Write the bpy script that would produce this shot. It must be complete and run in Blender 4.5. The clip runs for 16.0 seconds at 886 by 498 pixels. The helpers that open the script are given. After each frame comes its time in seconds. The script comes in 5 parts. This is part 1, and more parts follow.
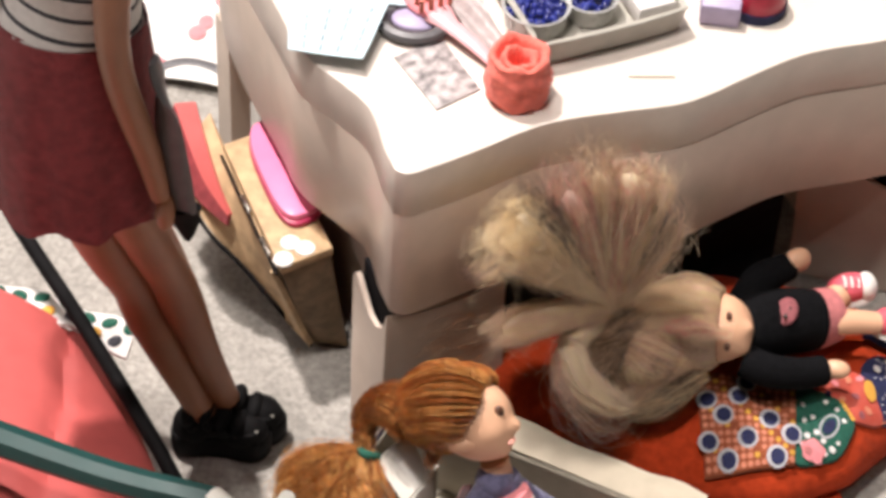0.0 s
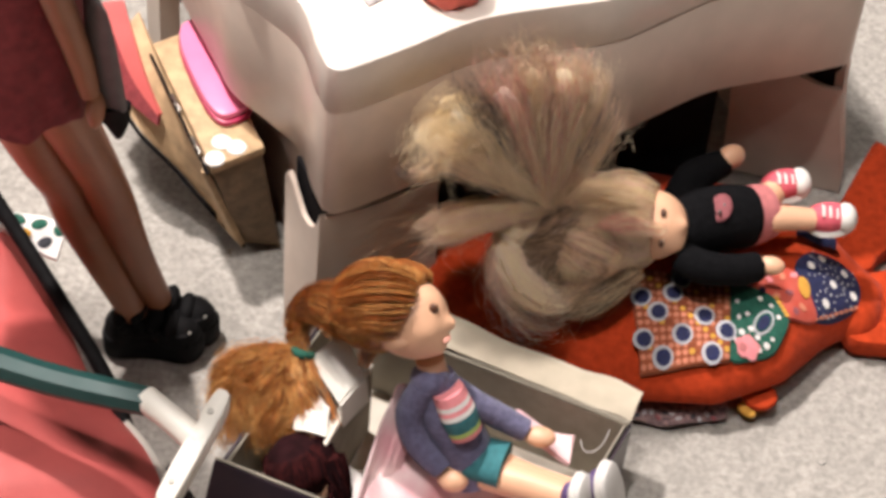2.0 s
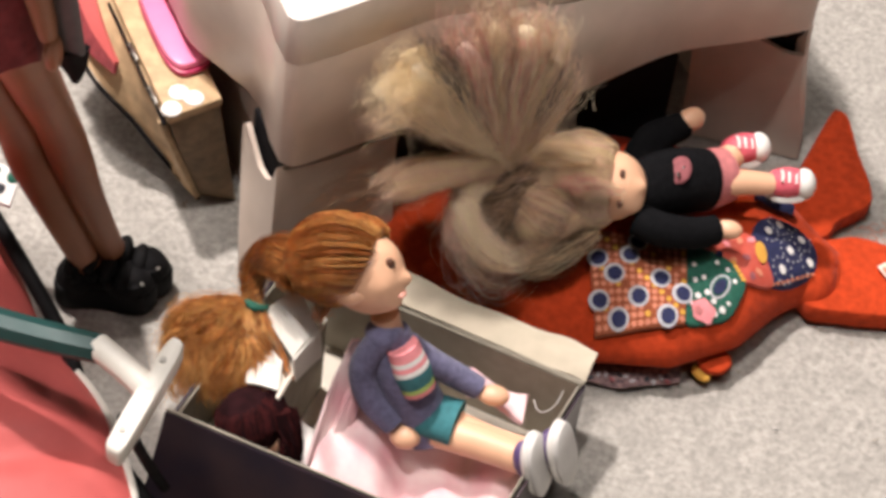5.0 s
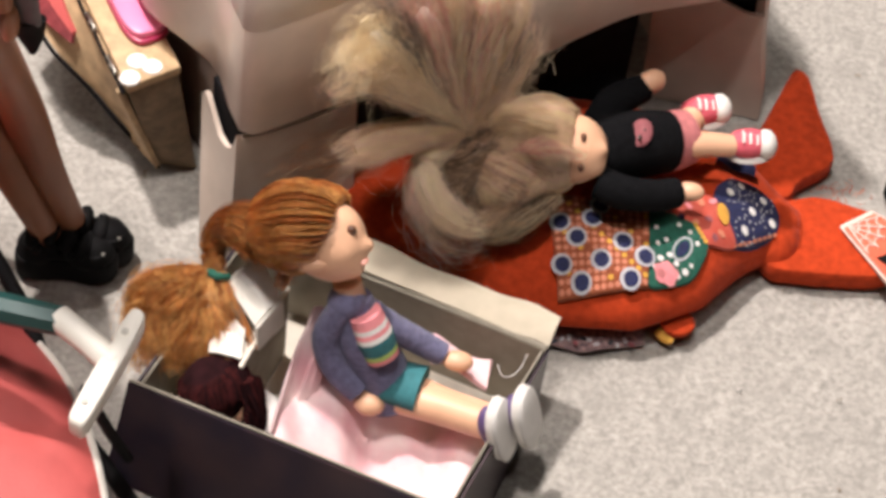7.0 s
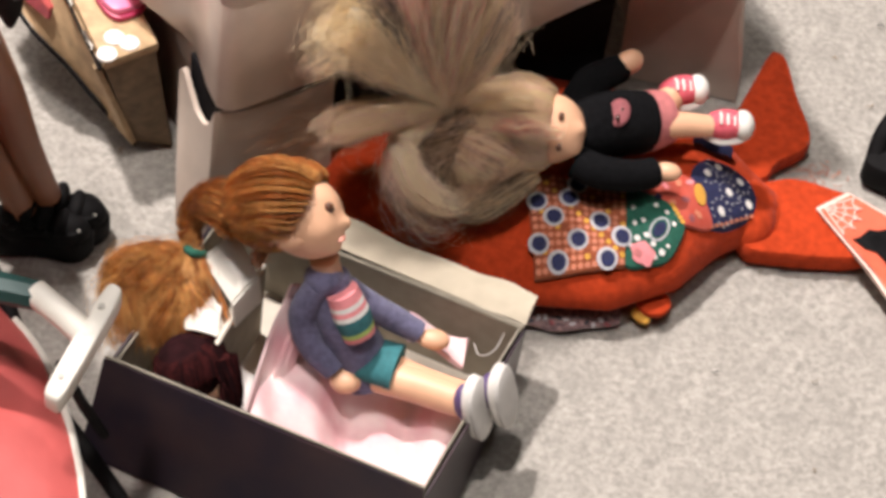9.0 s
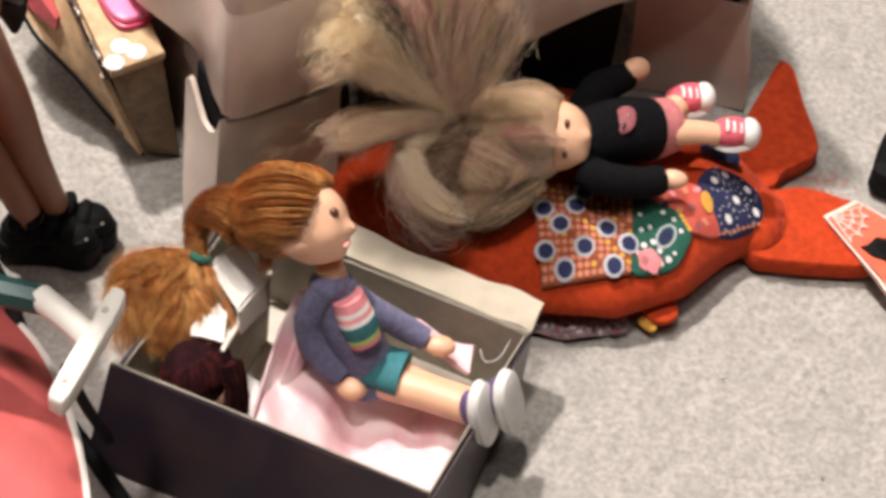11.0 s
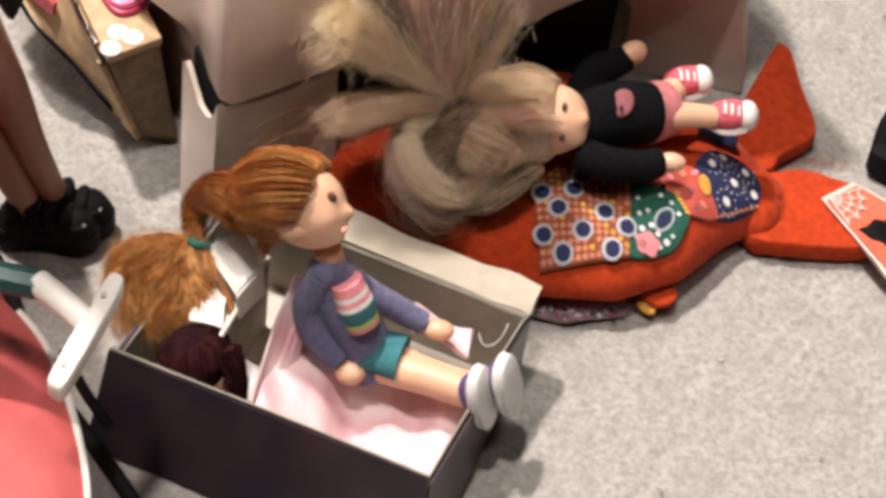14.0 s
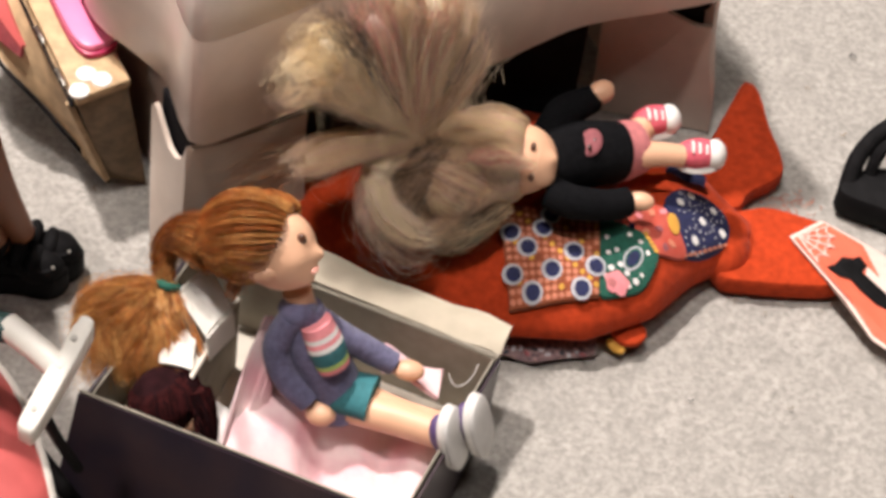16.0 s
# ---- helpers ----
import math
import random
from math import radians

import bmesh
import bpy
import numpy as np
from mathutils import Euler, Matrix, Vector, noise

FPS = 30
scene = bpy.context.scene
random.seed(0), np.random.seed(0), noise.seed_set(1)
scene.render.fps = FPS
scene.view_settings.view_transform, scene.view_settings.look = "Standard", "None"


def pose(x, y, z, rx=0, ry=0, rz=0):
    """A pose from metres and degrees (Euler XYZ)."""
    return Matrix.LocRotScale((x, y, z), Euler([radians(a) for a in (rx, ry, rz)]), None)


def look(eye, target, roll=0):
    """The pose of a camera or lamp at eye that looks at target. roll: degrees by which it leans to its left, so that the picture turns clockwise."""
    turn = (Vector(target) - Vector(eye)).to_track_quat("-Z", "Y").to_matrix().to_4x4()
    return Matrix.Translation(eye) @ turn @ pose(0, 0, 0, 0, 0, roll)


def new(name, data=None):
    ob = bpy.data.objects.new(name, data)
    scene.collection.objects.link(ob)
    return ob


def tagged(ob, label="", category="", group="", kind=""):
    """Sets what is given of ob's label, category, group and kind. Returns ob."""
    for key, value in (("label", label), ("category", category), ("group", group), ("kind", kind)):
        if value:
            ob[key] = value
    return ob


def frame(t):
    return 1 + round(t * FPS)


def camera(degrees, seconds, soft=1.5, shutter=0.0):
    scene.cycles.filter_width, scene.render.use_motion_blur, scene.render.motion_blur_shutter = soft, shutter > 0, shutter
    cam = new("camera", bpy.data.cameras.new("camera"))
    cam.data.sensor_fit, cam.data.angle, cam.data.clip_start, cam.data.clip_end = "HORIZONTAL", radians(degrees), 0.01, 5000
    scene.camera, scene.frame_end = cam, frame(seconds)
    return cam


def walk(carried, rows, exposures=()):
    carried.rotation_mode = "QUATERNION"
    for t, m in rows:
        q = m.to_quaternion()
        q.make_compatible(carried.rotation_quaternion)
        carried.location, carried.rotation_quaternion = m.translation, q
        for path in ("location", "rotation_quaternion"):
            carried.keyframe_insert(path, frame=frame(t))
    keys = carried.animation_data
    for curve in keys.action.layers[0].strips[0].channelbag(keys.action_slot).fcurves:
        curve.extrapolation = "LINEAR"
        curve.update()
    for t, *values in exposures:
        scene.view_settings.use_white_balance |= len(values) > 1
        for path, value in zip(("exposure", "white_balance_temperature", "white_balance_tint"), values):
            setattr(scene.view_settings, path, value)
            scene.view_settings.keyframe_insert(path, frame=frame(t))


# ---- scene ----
cam = camera(20.0, 16.0, 3.7)
ROWS = [
    (0.0, 0.0019, -0.501, 0.6108, 42.979, -2.335, 8.383),
    (0.5, 0.0022, -0.4993, 0.608, 41.877, -2.781, 7.872),
    (1.0, 0.0015, -0.4981, 0.6061, 41.244, -3.04, 7.446),
    (1.5, 0.0003, -0.5003, 0.6062, 41.302, -3.255, 6.99),
    (2.0, 0.0004, -0.5005, 0.6048, 40.995, -3.307, 6.997),
    (2.5, 0.0, -0.4988, 0.6049, 40.66, -3.45, 7.042),
    (3.0, -0.0006, -0.5001, 0.6017, 40.723, -4.009, 7.093),
    (3.2, -0.0006, -0.5001, 0.6017, 40.488, -4.058, 7.051),
    (5.3, -0.0021, -0.5018, 0.5969, 40.408, -5.292, 7.143),
    (5.5, -0.0021, -0.5018, 0.5969, 40.403, -5.396, 7.054),
    (6.0, -0.0005, -0.4996, 0.5975, 39.635, -5.314, 6.509),
    (6.5, -0.0024, -0.5004, 0.5967, 39.762, -5.327, 6.216),
    (7.0, -0.0015, -0.4994, 0.5971, 39.613, -5.21, 6.071),
    (7.5, -0.0019, -0.4995, 0.5975, 39.545, -5.139, 6.011),
    (8.0, -0.0021, -0.5004, 0.5967, 39.718, -5.431, 5.979),
    (8.5, -0.003, -0.5007, 0.5959, 39.691, -5.764, 6.076),
    (9.0, -0.0027, -0.5013, 0.5944, 39.372, -5.936, 5.92),
    (9.2, -0.0027, -0.5013, 0.5944, 39.420, -5.797, 6.035),
    (11.3, 0.0038, -0.5072, 0.5900, 40.284, -5.433, 6.141),
    (11.5, 0.0038, -0.5072, 0.59, 40.364, -5.572, 6.022),
    (12.0, 0.0018, -0.5071, 0.5889, 39.927, -5.69, 6.108),
    (12.5, 0.0026, -0.5076, 0.5884, 40.015, -5.78, 6.206),
    (13.0, 0.0021, -0.5073, 0.589, 40.046, -5.84, 6.069),
    (13.5, 0.0023, -0.5084, 0.5894, 40.168, -5.79, 5.962),
    (14.0, 0.0035, -0.5073, 0.5896, 39.837, -5.272, 5.894),
    (14.5, 0.0013, -0.5064, 0.5909, 40.047, -5.424, 5.368),
    (15.0, 0.0037, -0.5082, 0.59, 40.762, -5.548, 5.183),
    (15.5, 0.0013, -0.5078, 0.5897, 40.689, -5.514, 5.159),
    (16.0, 0.0018, -0.5065, 0.5909, 40.697, -5.7, 5.144),
]
walk(cam, [(t, pose(x, y, z, rx, ry, rz)) for t, x, y, z, rx, ry, rz in ROWS])

# ---- light ----
world = bpy.data.worlds.new("room_air")
world.use_nodes = True
world.node_tree.nodes["Background"].inputs[0].default_value = (1.0, 0.93, 0.85, 1)
world.node_tree.nodes["Background"].inputs[1].default_value = 0.025
scene.world = world
# Spots unseen: 1 and 3 follow the shadows, 2, 4, 5 are added fill.
for at, watts in (((-0.76, 0.44, 2.34), 350), ((-0.30, -0.40, 2.34), 130), ((-0.35, 1.30, 2.34), 55), ((0.45, -0.70, 2.32), 24), ((-1.20, -0.32, 1.60), 16)):
    lamp_data = bpy.data.lights.new("unseen_spot", "SPOT")
    lamp_data.energy, lamp_data.shadow_soft_size = watts, 0.06
    lamp_data.spot_size, lamp_data.spot_blend = radians(60), 0.6
    lamp_data.color = (1.0, 0.915, 0.88)
    new("unseen_spot", lamp_data).matrix_world = look(at, (0, 0, 0))
scene.view_settings.exposure = 0.0


# ---- materials ----
def mat(name, rgb, rough=0.5, var=0.12, scale=250.0, bump=0.15, bscale=1500.0, spec=0.5, sheen=0.0, metal=0.0, island=0.0, dark=None, stain=0.35, coat=0.0, glow=0.0):
    """A surface with variation at two scales, fine relief and uneven gloss."""
    m = bpy.data.materials.new(name)
    m.use_nodes = True
    nt = m.node_tree
    b = nt.nodes["Principled BSDF"]
    co = nt.nodes.new("ShaderNodeTexCoord").outputs["Object"]

    def nz(s, detail=4.0):
        n = nt.nodes.new("ShaderNodeTexNoise")
        n.inputs["Scale"].default_value, n.inputs["Detail"].default_value = s, detail
        nt.links.new(co, n.inputs["Vector"])
        return n.outputs["Fac"]

    def mix(fac, a, c, kind="MIX"):
        n = nt.nodes.new("ShaderNodeMix")
        n.data_type, n.blend_type = "RGBA", kind
        for sock, v in ((n.inputs[0], fac), (n.inputs[6], a), (n.inputs[7], c)):
            if isinstance(v, bpy.types.NodeSocket):
                nt.links.new(v, sock)
            else:
                sock.default_value = v
        return n.outputs[2]

    def ramp(v, lo, hi):
        n = nt.nodes.new("ShaderNodeMapRange")
        n.inputs[1].default_value, n.inputs[2].default_value = lo, hi
        nt.links.new(v, n.inputs[0])
        return n.outputs[0]

    lo = dark or tuple(c * (1 - 2.2 * var) for c in rgb)
    hi = tuple(min(1, c * (1 + var)) for c in rgb)
    col = mix(ramp(nz(scale), 0.3, 0.7), (*lo, 1), (*hi, 1))
    big = nt.nodes.new("ShaderNodeMath")
    big.operation, big.inputs[1].default_value = "MULTIPLY", stain
    nt.links.new(ramp(nz(scale * 0.13, 3.0), 0.45, 0.75), big.inputs[0])
    col = mix(big.outputs[0], col, tuple(c * 0.72 for c in rgb) + (1,))
    if island:
        g = nt.nodes.new("ShaderNodeNewGeometry")
        k = nt.nodes.new("ShaderNodeMapRange")
        k.inputs[3].default_value, k.inputs[4].default_value = 1 - island, 1 + island * 0.6
        nt.links.new(g.outputs["Random Per Island"], k.inputs[0])
        col = mix(1.0, col, k.outputs[0], "MULTIPLY")
    nt.links.new(col, b.inputs["Base Color"])
    r = nt.nodes.new("ShaderNodeMapRange")
    r.inputs[3].default_value, r.inputs[4].default_value = max(0.03, rough - 0.1), min(1, rough + 0.12)
    nt.links.new(nz(scale * 0.6), r.inputs[0])
    nt.links.new(r.outputs[0], b.inputs["Roughness"])
    b.inputs["Specular IOR Level"].default_value = spec
    b.inputs["Metallic"].default_value = metal
    b.inputs["Sheen Weight"].default_value = sheen
    b.inputs["Sheen Roughness"].default_value = 0.4
    b.inputs["Coat Weight"].default_value = coat
    b.inputs["Coat Roughness"].default_value = 0.15
    if glow:
        tr = nt.nodes.new("ShaderNodeBsdfTranslucent")
        ms = nt.nodes.new("ShaderNodeMixShader")
        ms.inputs[0].default_value = glow
        nt.links.new(col, tr.inputs["Color"])
        nt.links.new(b.outputs[0], ms.inputs[1])
        nt.links.new(tr.outputs[0], ms.inputs[2])
        nt.links.new(ms.outputs[0], nt.nodes["Material Output"].inputs["Surface"])
    if bump:
        bp = nt.nodes.new("ShaderNodeBump")
        bp.inputs["Strength"].default_value, bp.inputs["Distance"].default_value = bump, 0.0006
        nt.links.new(nz(bscale, 5.0), bp.inputs["Height"])
        nt.links.new(bp.outputs[0], b.inputs["Normal"])
    return m


CARPET = mat("carpet_wool", (0.375, 0.352, 0.318), 0.95, 0.14, 560, 0.5, 1900, 0.1, 0.1, stain=0.5)
PLASTIC = mat("cream_plastic", (0.60, 0.495, 0.415), 0.36, 0.04, 90, 0.05, 900, 0.5, stain=0.18)
# Same plastic as the apron, with the top's strong light painted into its colour.
TOPBRIGHT = mat("brightened_top_plastic", (0.70, 0.625, 0.555), 0.34, 0.04, 90, 0.05, 900, 0.5, stain=0.15)
# Near-black that paints shade into hollows and gaps; also the flap's black edge.
DARKIN = mat("shade_and_edge_black", (0.012, 0.011, 0.012), 0.95, 0.1, spec=0.05)
ORANGE = mat("orange_felt", (0.47, 0.050, 0.013), 0.92, 0.12, 420, 0.6, 2500, 0.1, 0.06, stain=0.45)
CORAL = mat("coral_vinyl", (0.50, 0.095, 0.088), 0.5, 0.05, 120, 0.1, 900, 0.5, stain=0.3)
TEAL = mat("teal_plastic", (0.005, 0.048, 0.044), 0.5, 0.06, 200, 0.08)
WHITE = mat("white_plastic", (0.68, 0.65, 0.58), 0.38, 0.03, 150, 0.06, stain=0.15)
CREAMCARD = mat("cream_card", (0.50, 0.44, 0.34), 0.75, 0.06, 120, 0.15, 1800, 0.2, stain=0.3)
PAPER = mat("white_card", (0.74, 0.68, 0.58), 0.75, 0.04, 200, 0.15, 1800, 0.2, stain=0.2)
CARDIN = mat("grey_card", (0.31, 0.28, 0.225), 0.8, 0.06, 200, 0.15, 1800, 0.2)
# Brown blotches put the glossy card's soft reflections into its colour.
NAVYCARD = mat("navy_printed_card", (0.042, 0.024, 0.026), 0.34, 0.1, 42, 0.1, 900, 0.25, dark=(0.010, 0.010, 0.021), stain=0.5)
SKIN = mat("doll_skin_vinyl", (0.74, 0.43, 0.27), 0.45, 0.04, 100, 0.04, stain=0.15)
TAN = mat("tan_skin_vinyl", (0.32, 0.130, 0.062), 0.40, 0.05, 100, 0.04, stain=0.25)
BLACK = mat("black_plastic", (0.006, 0.0056, 0.006), 0.75, 0.2, 300, 0.2, spec=0.15)
BLACKCLOTH = mat("black_knit", (0.006, 0.006, 0.007), 0.9, 0.25, 800, 0.8, 2500, 0.1)
MAROON = mat("maroon_skirt_cloth", (0.25, 0.042, 0.047), 0.85, 0.14, 300, 0.7, 1800, 0.15, 0.2)
PINK = mat("hot_pink_plastic", (0.88, 0.22, 0.40), 0.34, 0.03, 120, 0.04, stain=0.1)
DIMROSE = mat("dim_rose_print", (0.30, 0.09, 0.10), 0.85, 0.15, 500, 0.4)
DIMPRINT = mat("dim_flowered_cotton", (0.27, 0.17, 0.16), 0.85, 0.2, 700, 0.4, dark=(0.06, 0.04, 0.05))
RINGWHITE = mat("ring_print", (0.46, 0.45, 0.47), 0.85, 0.06, 400, 0.3)
ROSE = mat("rose_cloth", (0.52, 0.17, 0.17), 0.85, 0.1, 400, 0.4)
BLANKET = mat("pink_blanket", (0.82, 0.66, 0.64), 0.8, 0.06, 75, 0.5, 2200, 0.2, 0.3, dark=(0.74, 0.40, 0.44), stain=0.1)
KNIT = mat("blue_grey_knit", (0.17, 0.165, 0.27), 0.9, 0.14, 600, 0.8, 2600, 0.15, 0.2)
TEALCLOTH = mat("teal_cloth", (0.035, 0.17, 0.19), 0.85, 0.1, 500, 0.5)
LIME = mat("lime_print", (0.42, 0.60, 0.16), 0.8, 0.1)
PEACH = mat("pink_print", (0.80, 0.28, 0.30), 0.8, 0.1)
CLOTHWHITE = mat("white_cloth", (0.76, 0.73, 0.70), 0.85, 0.05, 400, 0.4)
STRIPE = mat("charcoal_stripe", (0.04, 0.04, 0.05), 0.85, 0.1)
REDHAIR = mat("copper_hair", (0.56, 0.20, 0.055), 0.28, 0.15, 300, 0.0, spec=0.6, island=0.4, glow=0.12)
# Lighter and darker strands put the copper hair's highlights and shading into colour.
REDGOLD = mat("highlight_copper_hair", (0.80, 0.44, 0.15), 0.26, 0.12, 300, 0.0, spec=0.6, island=0.35, glow=0.12)
REDDEEP = mat("shaded_copper_hair", (0.24, 0.068, 0.018), 0.3, 0.15, 300, 0.0, spec=0.6, island=0.3)
REDCAP = mat("copper_hair_cap", (0.52, 0.19, 0.055), 0.42, 0.2, 600, 0.5, 1500)
BLONDE = mat("blonde_hair", (1.0, 0.88, 0.66), 0.30, 0.03, 300, 0.0, spec=0.9, stain=0.05, island=0.1, glow=0.45)
PALEHAIR = mat("pale_pink_hair", (1.0, 0.78, 0.68), 0.32, 0.05, 300, 0.0, spec=0.9, stain=0.1, island=0.15, glow=0.45)
ASHHAIR = mat("ash_brown_hair", (0.80, 0.58, 0.38), 0.42, 0.15, 300, 0.0, spec=0.5, island=0.4, glow=0.35)
SILVERHAIR = mat("dark_grey_hair", (0.10, 0.09, 0.10), 0.45, 0.15, 300, 0.0, island=0.4)
DARKHAIR = mat("dark_brown_hair", (0.17, 0.12, 0.08), 0.6, 0.15, 300, 0.0, island=0.4)
BLONDECAP = mat("blonde_hair_cap", (0.90, 0.74, 0.58), 0.5, 0.18, 700, 0.5, 1500)
WINERED = mat("dark_red_hair", (0.045, 0.008, 0.008), 0.85, 0.2, 300, 0.0, spec=0.1, island=0.4)
PINKTINT = mat("pink_tinted_hair", (0.90, 0.40, 0.38), 0.45, 0.1, 300, 0.0, island=0.35, glow=0.3)
WINEHAIR = mat("wine_hair", (0.016, 0.004, 0.005), 0.9, 0.2, 300, 0.1, spec=0.1, island=0.4)
IRIS = mat("brown_eye_paint", (0.09, 0.035, 0.018), 0.3, 0.1)
EYEDARK = mat("eye_paint", (0.03, 0.015, 0.01), 0.25, 0.05)
LIP = mat("lip_paint", (0.68, 0.32, 0.25), 0.4, 0.05)
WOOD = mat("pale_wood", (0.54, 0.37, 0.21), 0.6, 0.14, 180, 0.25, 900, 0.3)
BROWNWOOD = mat("brown_wood", (0.26, 0.18, 0.11), 0.7, 0.16, 220, 0.3, 900, 0.3)
METAL = mat("tarnished_metal", (0.50, 0.47, 0.42), 0.3, 0.15, 400, 0.1, metal=1.0)
SNEAKER = mat("pink_canvas", (0.70, 0.11, 0.15), 0.7, 0.08, 500, 0.3)
SOLE = mat("sole_white_rubber", (0.78, 0.75, 0.70), 0.45, 0.04)
SHOEGREY = mat("pale_grey_shoe", (0.62, 0.60, 0.57), 0.5, 0.04)
PURPLE = mat("purple_shoe", (0.10, 0.06, 0.17), 0.6, 0.1)
NAVY = mat("navy_print", (0.016, 0.02, 0.075), 0.85, 0.15, 500, 0.4)
GREEN = mat("green_print", (0.012, 0.10, 0.065), 0.85, 0.15, 500, 0.4)
REDPRINT = mat("red_print", (0.40, 0.05, 0.028), 0.85, 0.2, 300, 0.4, dark=(0.50, 0.10, 0.07))
PATCHBASE = mat("rust_print", (0.31, 0.075, 0.026), 0.85, 0.15, 600, 0.4)
YELLOW = mat("yellow_print", (0.66, 0.34, 0.05), 0.85, 0.1)
SALMON = mat("salmon_print", (0.62, 0.22, 0.13), 0.85, 0.1)
CARDORANGE = mat("orange_card", (0.80, 0.16, 0.09), 0.45, 0.05, 200, 0.05, stain=0.15)
COVERWHITE = mat("white_ink", (0.80, 0.60, 0.52), 0.6, 0.05)
RIBBON = mat("coral_gauze", (0.95, 0.22, 0.17), 0.7, 0.08, 600, 0.6, 2200, 0.2, 0.2)
BLUEPAPER = mat("pale_blue_paper", (0.56, 0.72, 0.78), 0.8, 0.04, 200, 0.1, stain=0.15)
INK = mat("grey_ink", (0.36, 0.45, 0.50), 0.8, 0.1)
CLEAR = mat("cloudy_plastic", (0.50, 0.50, 0.48), 0.25, 0.05, 200, 0.05, stain=0.15)
TRAYGREY = mat("grey_tray_plastic", (0.42, 0.40, 0.35), 0.4, 0.06, 200, 0.05)
BEAD = mat("blue_glass_beads", (0.02, 0.03, 0.20), 0.25, 0.1, 300, 0.0, island=0.4)
LILAC = mat("lilac_plastic", (0.42, 0.36, 0.52), 0.4, 0.05)
SMOKE = mat("smoky_grey_plastic", (0.12, 0.115, 0.12), 0.4, 0.1)
PRINTGREY = mat("grey_print_paper", (0.52, 0.47, 0.46), 0.5, 0.1, 330, 0.1, dark=(0.07, 0.06, 0.06), stain=0.2)
# Walls and ceiling are unseen; their colours are lowered so less light bounces back.
WALLPAINT = mat("wall_paint", (0.30, 0.28, 0.25), 0.9, 0.03, 5, 0.1, 200)
CEILPAINT = mat("ceiling_paint", (0.50, 0.48, 0.44), 0.9, 0.02, 5, 0.1, 200)


